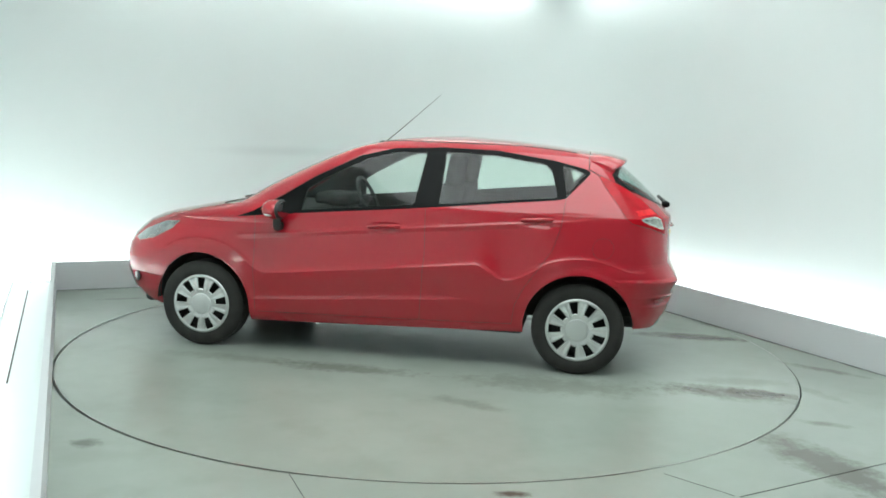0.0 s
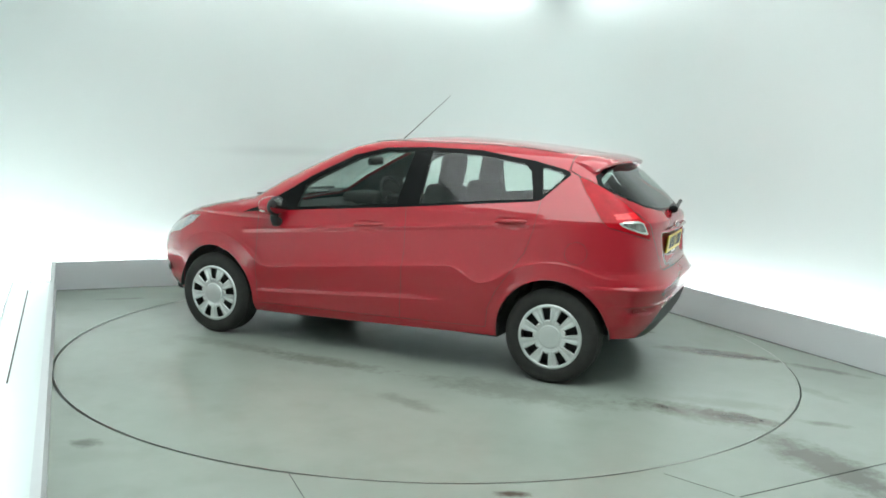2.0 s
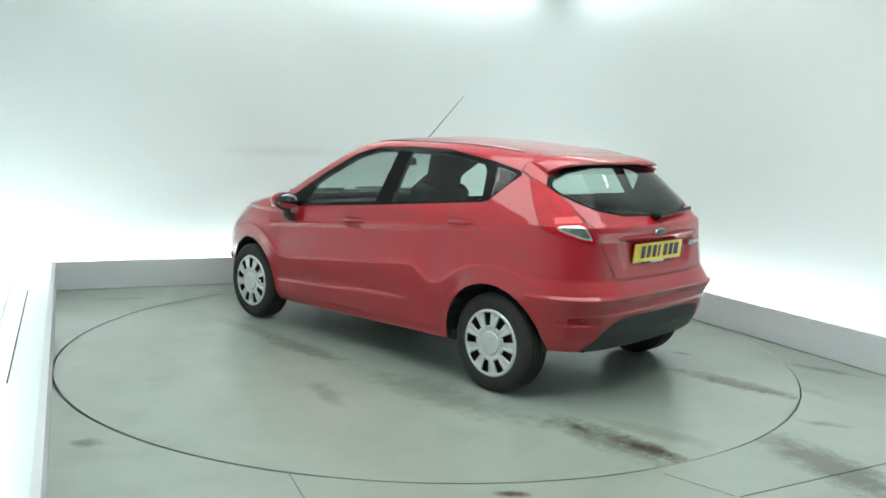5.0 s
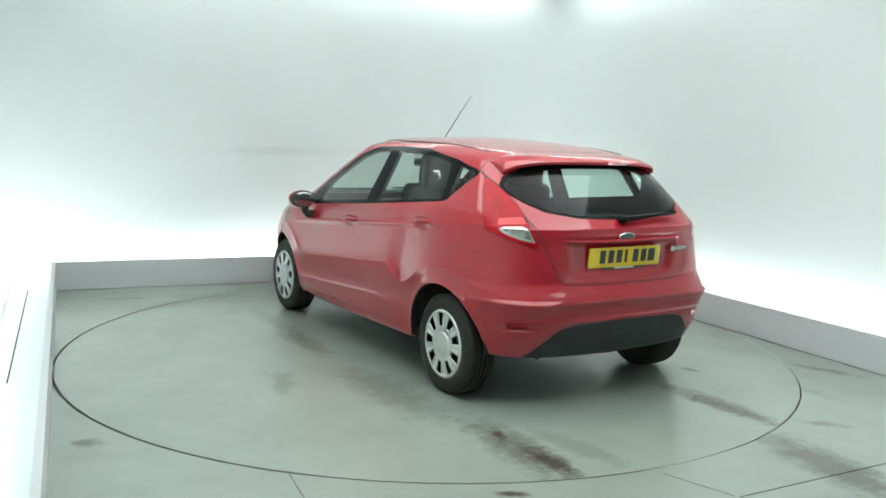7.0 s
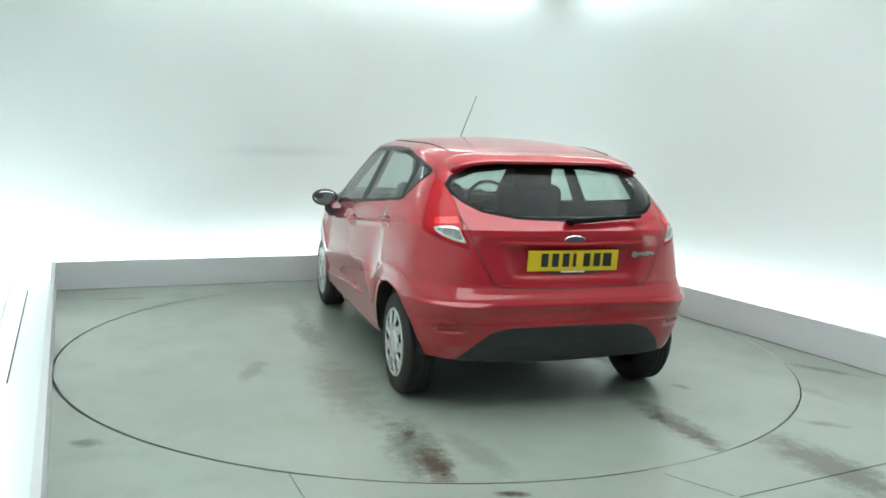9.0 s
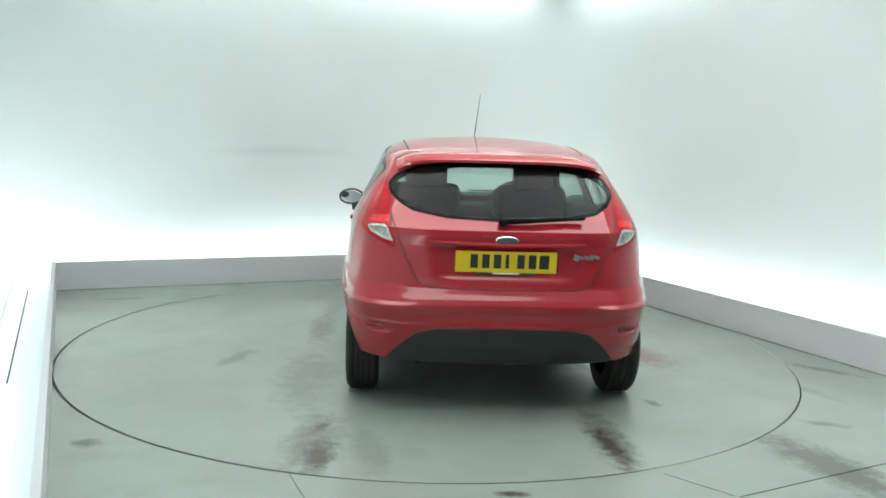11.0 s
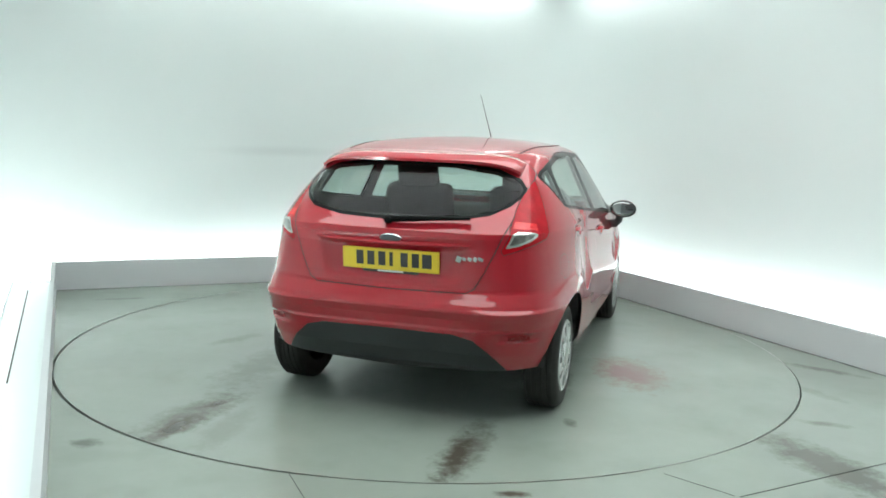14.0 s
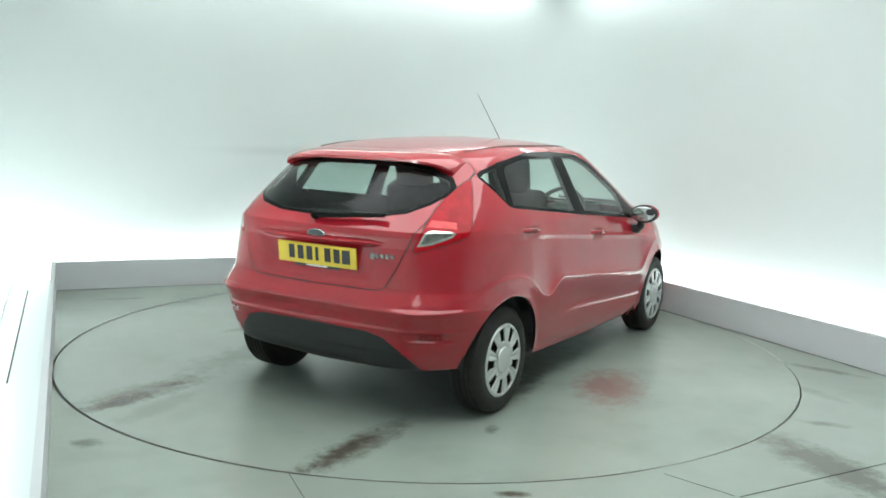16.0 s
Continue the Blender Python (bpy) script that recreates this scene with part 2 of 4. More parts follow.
def rounded(points, radius, corner, steps=14):
    """Rounds one corner of an open line."""
    p, a, b = points[corner], points[corner - 1], points[corner + 1]
    u, w = (a - p).normalized(), (b - p).normalized()
    half = u.angle(w) / 2
    cut = radius / math.tan(half)
    centre = p + (u + w).normalized() * radius / math.sin(half)
    s, e = p + u * cut - centre, p + w * cut - centre
    arc = [centre + (s * math.sin((1 - k / steps) * (math.pi - 2 * half)) + e * math.sin(k / steps * (math.pi - 2 * half))) / math.sin(math.pi - 2 * half) for k in range(steps + 1)]
    return points[:corner] + arc + points[corner + 1:]


def wall_strip(name, inner, outer, low, high, mat, label, category):
    bm = bmesh.new()
    rows = []
    for a, b in zip(inner, outer):
        rows.append([bm.verts.new((a.x, a.y, low)), bm.verts.new((a.x, a.y, high)), bm.verts.new((b.x, b.y, high)), bm.verts.new((b.x, b.y, low))])
    for one, two in zip(rows, rows[1:]):
        for k in range(4):
            bm.faces.new((one[k], one[(k + 1) % 4], two[(k + 1) % 4], two[k]))
    bm.faces.new(rows[0])
    bm.faces.new(rows[-1][::-1])
    ob = part(name, bm, mat)
    smooth(ob, 30)
    return tagged(ob, label, category, kind="structure")


WALL_LINE = offset_line(KERB, COVE_W)
corner_wall = rounded(WALL_LINE, 0.9, 2)
outer_wall = rounded(offset_line(KERB, COVE_W + 0.15), 1.05, 2)
wall_strip("wall_left", WALL_LINE[:2], offset_line(KERB, COVE_W + 0.15)[:2], -0.02, ROOM_H, M_WALL, "matt white painted studio side wall lit from below", "wall")
wall_strip("wall_back", corner_wall[1:], outer_wall[1:], -0.02, ROOM_H, M_WALL, "matt white studio wall with a rounded corner, lit from below", "wall")
# unseen end wall, added in grey to darken what the car's near side reflects
FRONT = [WALL_LINE[3], WALL_LINE[0]]
front_dir = (FRONT[1] - FRONT[0]).normalized()
front_out = Vector((-front_dir.y, front_dir.x)) * 0.15
wall_strip("wall_front", [p for p in FRONT], [p + front_out for p in FRONT], -0.02, ROOM_H, M_FRONT, "unseen wall closing the studio, grey to darken the car's reflections", "wall")

for i, name in ((0, "kerb_left"), (1, "kerb_back"), (2, "kerb_right")):
    inn, out = KERB[i:i + 2], offset_line(KERB, KERB_T)[i:i + 2]
    wall_strip(name, inn, out, -0.005, KERB_H, M_KERB, "low pale grey kerb hiding the cove lights, beside the floor", "kerb")

outline = [(p.x, p.y) for p in offset_line(KERB, COVE_W + 0.1)]
bm = bmesh.new()
R_DISC = 2.413


def gap_at(a):
    """The width of the open joint round the disc, nearly closed along part of its way."""
    return float(np.interp(math.degrees(a) % 360, [0, 50, 115, 150, 190, 255, 259, 292, 296, 305, 309, 335, 345, 360],
                           [0.0008, 0.0008, 0.005, 0.012, 0.015, 0.013, 0.007, 0.006, 0.001, 0.001, 0.006, 0.010, 0.007, 0.0008]))


# floor sheet with a round well for the turntable
ring = [bm.verts.new(((R_DISC + 0.001 + gap_at(a)) * math.cos(a), (R_DISC + 0.001 + gap_at(a)) * math.sin(a), 0)) for a in [2 * math.pi * k / 160 for k in range(160)]]


def to_outline(a):
    d, best = Vector((math.cos(a), math.sin(a))), 1e9
    for p, q in zip(outline, outline[1:] + outline[:1]):
        p, q = Vector(p), Vector(q)
        e = q - p
        det = d.x * -e.y + d.y * e.x
        if abs(det) > 1e-9:
            k = (p.x * -e.y + p.y * e.x) / det
            s = (d.x * p.y - d.y * p.x) / det
            if k > 0 and -1e-6 <= s <= 1 + 1e-6:
                best = min(best, k)
    return d * best


far = []
for k in range(160):
    w = to_outline(2 * math.pi * k / 160)
    far.append(bm.verts.new((w.x, w.y, 0)))
for k in range(160):
    j = (k + 1) % 160
    bm.faces.new((ring[k], far[k], far[j], ring[j]))
well = [bm.verts.new((v.co.x, v.co.y, -0.05)) for v in ring]
for k in range(160):
    j = (k + 1) % 160
    bm.faces.new((ring[k], ring[j], well[j], well[k]))
tagged(part("floor", bm, M_FLOOR), "grey-green painted concrete floor with scuffs and stains", "floor", kind="structure")
bm = bmesh.new()
bmesh.ops.create_circle(bm, cap_ends=True, segments=96, radius=R_DISC + 0.05, matrix=pose(0, 0, -0.051))
tagged(part("turntable_pit", bm, M_JOINT), "dark pit beneath the turntable disc", "pit", kind="structure")


def floor_joint(a, b, width, top=0.0015):
    a, b = Vector(a), Vector(b)
    n = Vector((-(b - a).y, (b - a).x)).normalized() * width / 2
    bm = bmesh.new()
    prism(bm, [tuple(a - n), tuple(b - n), tuple(b + n), tuple(a + n)], -0.002, top)
    tagged(part("floor_joint", bm, M_JOINT), "thin dark joint between floor plates", "joint", kind="structure")


floor_joint((-0.587, -2.356), (-0.38, -2.84), 0.0022)
floor_joint((1.32, -2.468), (2.2, -2.02), 0.004)
floor_joint((1.06, -2.24), (1.30, -2.46), 0.0009)
for a, b in ((KERB[1], KERB[2]), (KERB[2], KERB[3])):
    w = (b - a).normalized()
    inn = Vector((w.y, -w.x)) * 0.012
    floor_joint(a + inn + w * 0.01, b + inn - w * 0.01, 0.010 if a == KERB[2] else 0.004)
floor_joint((-3.49, 1.42), (-2.356, -1.222), 0.009, 0.006)

# ceiling of its own, with tubes along the far walls and a large softbox above the disc
bm = bmesh.new()
prism(bm, [(p.x, p.y) for p in offset_line(KERB, COVE_W + 0.15)], ROOM_H, ROOM_H + 0.12)
tagged(part("ceiling", bm, M_CEIL), "flat white studio ceiling above the turntable", "ceiling", kind="structure")


def light_bar(name, a, b, width, z, up, mat, label):
    """A shallow metal tray with a glowing face along a line."""
    a, b = Vector(a), Vector(b)
    long = (b - a).length
    turn = math.degrees(math.atan2((b - a).y, (b - a).x))
    mid = (a + b) / 2
    ob = new(name)
    ob.matrix_world = pose(mid.x, mid.y, z, 0 if up else 180, 0, turn)
    tagged(ob, label, "light fixture", group=name)
    bm = bmesh.new()
    box(bm, (long, width, 0.03), pose(0, 0, 0.015), 0.004)
    part("tray", bm, M_METAL, ob)
    bm = bmesh.new()
    box(bm, (long - 0.02, width - 0.02, 0.012), pose(0, 0, 0.038), 0.004)
    part("diffuser", bm, mat, ob, "glowing white diffuser")
    return ob


# strip added over the cove floor, white so that the cove comes out brighter
wall_strip("cove_floor", offset_line(KERB, KERB_T + 0.001), offset_line(KERB, COVE_W - 0.002), -0.004, 0.004, M_WALL, "strip on the cove floor, made white to brighten the cove", "floor")
cove_mid = offset_line(KERB, COVE_W - 0.085)
for i in range(3):
    a, b = cove_mid[i], cove_mid[i + 1]
    n = 3
    for k in range(n):
        p, q = a.lerp(b, (k + 0.005) / n), a.lerp(b, (k + 0.995) / n)
        light_bar("cove_light", p, q, 0.10, 0.0, True, M_COVE, "long fluorescent tray behind the kerb, shining up the wall")
top_mid = offset_line(KERB, COVE_W - 0.16)
for i in (1, 2):
    a, b = top_mid[i], top_mid[i + 1]
    light_bar("ceiling_strip_light", a.lerp(b, 0.10 if i == 1 else 0.05), a.lerp(b, 0.945) if i == 1 else a.lerp(b, 0.40), 0.10, ROOM_H, False, M_STRIP, "long glowing strip light on the ceiling beside the wall")
way = (KERB[2] - KERB[1]).normalized()
mid = Vector((0.4, -1.2)) - Vector((-way.y, way.x)) * 0.4
light_bar("ceiling_softbox", mid - way * 2.0, mid + way * 2.0, 3.2, ROOM_H, False, M_PANEL, "large glowing softbox on the ceiling above the turntable")

# ---------------------------------------------------------------- turntable
turntable = new("turntable")
tagged(turntable, "round grey-green turntable disc with brown tyre stains", "turntable")
bm = bmesh.new()
prism(bm, [(R_DISC * math.cos(2 * math.pi * k / 160), R_DISC * math.sin(2 * math.pi * k / 160)) for k in range(160)], -0.03, 0.0)
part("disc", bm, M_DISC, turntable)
bm = bmesh.new()
lathe(bm, [(R_DISC - 0.004, 0.0015), (R_DISC + 0.001, 0.0015), (R_DISC + 0.001, -0.03)], 160)
bmesh.ops.rotate(bm, verts=bm.verts, matrix=Matrix.Rotation(radians(90), 3, "X"))
part("edge_ring", bm, M_EDGE, turntable, "worn grey metal edge ring")

# ---------------------------------------------------------------- car body
# car space: x forwards, y to its left, z up from the ground, origin midway between the axles
AXLE, TYRE_R, ARCH_R, ARCH_Z = 1.2445, 0.287, 0.338, 0.297
MID = -0.35
HANDLES = [(0.0, 0.866), (-0.97, 0.952)]


def curve(z, table):
    zs, vs = zip(*table)
    return np.interp(z, zs, vs)


REAR = [(0.19, -1.60), (0.25, -1.70), (0.30, -1.765), (0.38, -1.81), (0.47, -1.838), (0.503, -1.850), (0.516, -1.846), (0.56, -1.852), (0.598, -1.869), (0.610, -1.868), (0.635, -1.855), (0.66, -1.838), (0.69, -1.820), (0.705, -1.815),
        (0.74, -1.814), (0.83, -1.808), (0.90, -1.806), (0.955, -1.812), (0.985, -1.808), (1.01, -1.780), (1.04, -1.752), (1.10, -1.695), (1.20, -1.588), (1.27, -1.505),
        (1.31, -1.452), (1.338, -1.405), (1.366, -1.31), (1.386, -1.18), (1.407, -1.00), (1.428, -0.77), (1.445, -0.53), (1.452, -0.40)]
FRONT_X = [(0.19, 1.78), (0.25, 1.92), (0.33, 2.0), (0.45, 2.045), (0.55, 2.045), (0.63, 2.02), (0.70, 1.97), (0.755, 1.91), (0.80, 1.85), (0.843, 1.75),
           (0.87, 1.64), (0.898, 1.50), (0.925, 1.37), (0.945, 1.25), (0.962, 1.15), (0.978, 1.07), (1.0, 1.015), (1.1, 0.855), (1.2, 0.66), (1.3, 0.448), (1.35, 0.32),
           (1.38, 0.225), (1.402, 0.14), (1.424, 0.01), (1.442, -0.17), (1.452, -0.32)]
CROWN = [(0.19, 2), (1.25, 0.72), (1.30, 0.685), (1.35, 0.636), (1.378, 0.594), (1.399, 0.55), (1.416, 0.49), (1.432, 0.40), (1.445, 0.26), (1.452, 0.03)]
LOW = [(0.19, 0.77), (0.22, 0.80), (0.27, 0.822), (0.33, 0.832), (0.42, 0.846), (0.52, 0.857), (0.62, 0.864), (0.70, 0.866)]


def crease_at(x):
    """Height of the sharp line along the doors, which runs down and over both wheel arches."""
    line = 0.52 + 0.105 * (0.86 - x) / 1.05
    fall = np.clip((-0.58 - x) / 0.22, 0, 1)
    line = line - 0.115 * fall * fall * (3 - 2 * fall)
    line = np.where(x > 0.86, 0.50, line)
    for ax in (AXLE, -AXLE):
        arch = ARCH_Z + 0.43 - 0.9 * (x - ax) ** 2 - 2.2 * (x - ax) ** 4
        blend = (line + arch + np.sqrt((line - arch) ** 2 + 0.05 ** 2)) / 2
        near = np.clip((0.66 - np.abs(x - ax)) / 0.16, 0, 1)
        line = line + near * near * (3 - 2 * near) * (blend - line)
    return line


def step(z, at, wide):
    k = np.clip((z - at) / wide, 0, 1)
    return k * k * (3 - 2 * k)


def half_width(x, z):
    """Half the width of the body at a height: hollow flanks that sweep out to sharp lips, shoulder and tumblehome."""
    crease = crease_at(x)
    belt = 0.90 + 0.085 * np.clip((0.9 - x) / 1.0, -0.5, 1.15)
    base = curve(np.minimum(z, 0.7), LOW)
    along = np.clip((0.90 - x) / 0.06, 0, 1) * np.clip((x + 0.62) / 0.30, 0, 1)
    ends = np.clip((1.62 - x) / 0.1, 0, 1) * np.clip((x + 1.66) / 0.1, 0, 1)
    flank = step(-x, -1.40, 0.70) * step(x, -1.55, 0.95)
    # lower lip along the sill, the hollow above it running out below the crease
    low_line = 0.345 + 0.068 * (0.86 - x)
    over = np.clip(z - low_line, 0, None)
    base = base - along * 0.011 * (1 - np.exp(-over / 0.020)) * (1 - step(z, low_line + 0.02, np.maximum(crease - low_line - 0.03, 0.05)))
    # crease: a lip that faces up, falling back into the door in a long hollow
    over = np.clip(z - crease, 0, None)
    bend = np.clip(1 - np.abs(x + 0.66) / 0.22, 0, 1)
    base = base - ends * ((0.006 + 0.005 * flank) * (1 - np.exp(-over / (0.011 + 0.009 * flank + 0.012 * bend))) + 0.019 * flank * (1 - np.exp(-over / 0.10)))
    rise = np.clip(np.minimum(z, belt) - np.clip(crease, 0.5, 0.66), 0, None)
    mid = base - 0.060 * rise - 0.04 * rise ** 2
    # upper line through the handles, undercut beneath
    upper = 0.855 - 0.088 * x
    doors = np.clip((1.00 - x) / 0.04, 0, 1) * np.clip((x + 1.30) / 0.3, 0, 1)
    over = np.clip(z - upper, 0, None)
    mid = mid + doors * 0.006 * step(z, upper - 0.035, 0.035) - doors * 0.008 * (1 - np.exp(-over / 0.012))
    soft = 0.012 + 0.05 * np.clip((-0.95 - x) / 0.25, 0, 1)
    top = mid - (0.475 + 0.07 * np.clip((-0.4 - x) / 0.8, 0, 1)) * (z - belt + np.sqrt((z - belt) ** 2 + soft ** 2) - soft * 0.4) / 2
    return np.minimum(top, curve(z, CROWN))


def rear_n(z):
    return float(np.interp(z, [0.55, 0.95], [5.2, 4.4]))


def front_n(z):
    return float(np.interp(z, [0.85, 1.0], [3.4, 8.0]))


def front_mid(z):
    return float(np.interp(z, [0.88, 1.0], [0.30, MID + 0.02]))


def outline_at(z, p, rear):
    """Points of the body's plan at height z; p runs 0 at the end's middle, 1 at the corner, 2 at the side."""
    n, mid = (rear_n(z), MID) if rear else (front_n(z), front_mid(z))
    a, b = np.where(p < 1, 1, 2 - p), np.where(p < 1, p, 1)
    r = (a ** n + b ** n) ** (-1 / n)
    end = curve(z, REAR) if rear else curve(z, FRONT_X)
    x = mid + (end - mid) * a * r
    return x, b * r


def body_shell():
    """Half of the body (y > 0) as a fine net of triangles."""
    zs = np.unique(np.concatenate([np.linspace(0.19, 0.32, 10), np.linspace(0.32, 0.74, 120), np.linspace(0.74, 1.00, 64), np.linspace(0.98, 1.34, 24), np.linspace(1.34, 1.452, 24)]))
    pr = np.concatenate([np.linspace(0, 1, 40)[:-1], np.linspace(1, 2, 110)])
    pf = np.concatenate([np.linspace(2, 1, 100)[1:], np.linspace(1, 0, 30)[1:]])
    rows = []
    for z in zs:
        xr, yr = outline_at(z, pr, True)
        xf, yf = outline_at(z, pf, False)
        xm = np.linspace(MID, front_mid(z), 50)[1:]
        x, y = np.concatenate([xr, xm, xf]), np.concatenate([yr, np.ones_like(xm), yf])
        y = y * half_width(x, np.full_like(x, z))
        flare = np.zeros_like(x)
        for ax in (AXLE, -AXLE):
            r = np.hypot(x - ax, z - ARCH_Z)
            flare += 0.006 * np.exp(-((r - ARCH_R) / 0.030) ** 2)
        y = y + flare * (np.abs(y) > 0.6)
        # cups behind the door handles
        for hx, hz in HANDLES:
            y = y - np.where(y > 0.6, 0.013 * np.exp(-((x - hx) / 0.088) ** 4 - ((z - hz + 0.006) / 0.030) ** 4), 0)
        # the number plate's hollow, and the bumper's side hollows and ledges
        hollow = 0.020 / (1 + np.exp(np.clip((np.abs(y) - 0.36 - 0.3 * (z - 0.83)) / 0.012, -50, 50))) / (1 + np.exp(np.clip((np.abs(z - 0.825) - 0.085) / 0.008, -50, 50)))
        x = x + np.where(x < -1.6, hollow, 0)
        slot = 0.022 * np.exp(-((y - 0.66) / 0.085) ** 4 - ((z - 0.475) / 0.022) ** 4)
        x = x + np.where(x < -1.5, slot, 0)
        ledge = 0.022 * (1 - step(np.full_like(x, z), 0.600, 0.02)) * step(np.full_like(x, z), 0.50, 0.09) * np.exp(-((y - 0.70) / 0.20) ** 4)
        x = x - np.where(x < -1.45, ledge, 0)
        y[0] = y[-1] = 0.0
        rows.append(np.stack([x, y, np.full_like(x, z)], 1))
    grid = np.array(rows)
    n, m = grid.shape[:2]
    idx = np.arange(n * m).reshape(n, m)
    a, b, c, d = idx[:-1, :-1].ravel(), idx[:-1, 1:].ravel(), idx[1:, 1:].ravel(), idx[1:, :-1].ravel()
    tris = np.concatenate([np.stack([a, c, b], 1), np.stack([a, d, c], 1)])
    return grid.reshape(-1, 3), tris


def side_y(x, z):
    """The body's half width at a place along the car and a height."""
    end, mid, n = (float(curve(z, REAR)), MID, rear_n(z)) if x < MID else (float(curve(z, FRONT_X)), front_mid(z), front_n(z))
    k = max(0.0, (x - mid) / (end - mid))
    if k >= 1:
        return 0.0
    return (1 - k ** n) ** (1 / n) * float(half_width(np.array([x]), np.array([z]))[0])


def roof_z(x, y):
    """The height of the roof above a place."""
    low, high = 1.2, 1.452
    for _ in range(40):
        mid = (low + high) / 2
        low, high = (mid, high) if side_y(x, mid) > y else (low, mid)
    return low


def inside(points, polygon):
    """Signed distance to a closed polygon, negative inside."""
    poly = np.array(polygon, float)
    nxt = np.roll(poly, -1, 0)
    best, sign = np.full(len(points), 1e9), np.ones(len(points))
    for a, b in zip(poly, nxt):
        e, w = b - a, points - a
        k = np.clip(w @ e / (e @ e), 0, 1)
        best = np.minimum(best, np.hypot(*(w - k[:, None] * e).T))
        c1, c2, c3 = points[:, 1] >= a[1], points[:, 1] < b[1], e[0] * w[:, 1] > e[1] * w[:, 0]
        sign = np.where((c1 & c2 & c3) | (~c1 & ~c2 & ~c3), -sign, sign)
    return best * sign


def split(V, F, lab, value):
    """Cuts the net of triangles along value = 0."""
    value = np.where(np.abs(value) < 1e-5, 1e-5, value)
    pos = value > 0
    k = pos[F].sum(1)
    keep = (k == 0) | (k == 3)
    todo = np.where(~keep)[0]
    extra, made, faces, labs = [], {}, [], []
    base = len(V)

    def cut(i, j):
        key = (min(i, j), max(i, j))
        if key not in made:
            s = value[key[0]] / (value[key[0]] - value[key[1]])
            made[key] = base + len(extra)
            extra.append(V[key[0]] + s * (V[key[1]] - V[key[0]]))
        return made[key]

    for f in todo:
        tri = F[f]
        lone = [q for q in range(3) if pos[tri[q]] != pos[tri[(q + 1) % 3]] and pos[tri[q]] != pos[tri[(q + 2) % 3]]][0]
        a, b, c = tri[lone], tri[(lone + 1) % 3], tri[(lone + 2) % 3]
        ab, ac = cut(a, b), cut(a, c)
        faces += [(a, ab, ac), (ab, b, c), (ab, c, ac)]
        labs += [lab[f]] * 3
    if extra:
        V = np.concatenate([V, np.array(extra)])
        F = np.concatenate([F[keep], np.array(faces)])
        lab = np.concatenate([lab[keep], np.array(labs)])
    return V, F, lab


SIDE_WINDOWS = [(1.00, 0.884), (0.53, 0.929), (-0.25, 0.998), (-1.09, 1.082), (-1.135, 1.095), (-1.275, 1.245), (-1.268, 1.262), (-1.235, 1.277), (-1.04, 1.322),
                (-0.685, 1.369), (-0.32, 1.377), (-0.02, 1.364), (0.205, 1.308), (0.50, 1.16), (0.70, 1.035), (0.885, 0.928)]
FRONT_PANE = [(0.56, 0.945), (-0.185, 1.016), (-0.235, 1.345), (-0.03, 1.338), (0.16, 1.29), (0.43, 1.155), (0.54, 1.085)]
REAR_PANE = [(-0.345, 1.024), (-1.085, 1.098), (-1.035, 1.26), (-0.99, 1.30), (-0.68, 1.342), (-0.36, 1.352)]
QUARTER_PANE = [(-1.14, 1.115), (-1.25, 1.245), (-1.21, 1.265), (-1.10, 1.288)]
REAR_GLASS = [(-0.1, 1.325), (0.22, 1.322), (0.455, 1.294), (0.57, 1.245), (0.609, 1.198), (0.603, 1.155), (0.56, 1.11), (0.48, 1.068), (0.30, 1.038), (-0.1, 1.022)]
LAMP = [(0.70, 1.235), (0.755, 1.222), (0.83, 1.19), (0.91, 1.155), (1.0, 1.10), (1.11, 1.01), (1.195, 0.905), (1.18, 0.885), (1.0, 0.922), (0.80, 0.958), (0.76, 0.985), (0.735, 1.06), (0.705, 1.16)]
REVERSING = [(0.885, 0.982), (0.93, 0.992), (1.06, 0.998), (1.112, 0.985), (1.168, 0.915), (1.08, 0.925), (0.96, 0.950), (0.90, 0.968)]
LAMP_BAND = [(0.87, 1.002), (1.09, 1.012), (1.05, 1.045), (0.87, 1.032)]
TAILGATE = [(-0.1, 0.682), (0.40, 0.690), (0.44, 0.71), (0.49, 0.80), (0.545, 0.925), (0.585, 1.03), (0.615, 1.14), (0.625, 1.22), (0.60, 1.5), (-0.1, 1.5)]
DIFFUSER = [(-0.1, 0.488), (0.35, 0.484), (0.45, 0.458), (0.53, 0.39), (0.60, 0.305), (0.64, 0.1), (-0.1, 0.1)]
FRONT_DOOR = [(0.865, 0.262), (-0.245, 0.285), (-0.27, 0.7), (-0.262, 1.0), (-0.30, 1.375), (0.21, 1.31), (0.50, 1.162), (0.88, 0.93), (0.868, 0.86)]
REAR_DOOR = [(-0.245, 0.285), (-0.835, 0.300), (-0.85, 0.42), (-0.90, 0.53), (-0.99, 0.66), (-1.07, 0.78), (-1.115, 0.92), (-1.135, 1.095), (-1.06, 1.315), (-0.685, 1.371), (-0.30, 1.377), (-0.262, 1.0), (-0.27, 0.7)]
HEADLAMP = [(1.45, 0.83), (1.60, 0.815), (1.80, 0.745), (1.90, 0.68), (1.84, 0.665), (1.66, 0.70), (1.50, 0.775)]

V, F = body_shell()
lab = np.zeros(len(F), int)
LABELS = ["body", "delete", "side_trim", "front_pane", "rear_pane", "quarter_pane", "rear_window", "lamp", "reversing", "tailgate", "bumper", "diffuser",
          "front_door", "rear_door", "bonnet", "windscreen", "headlamp", "front_bumper", "sill", "groove", "flap", "lamp_core", "lamp_band"]
ID = {n: i for i, n in enumerate(LABELS)}


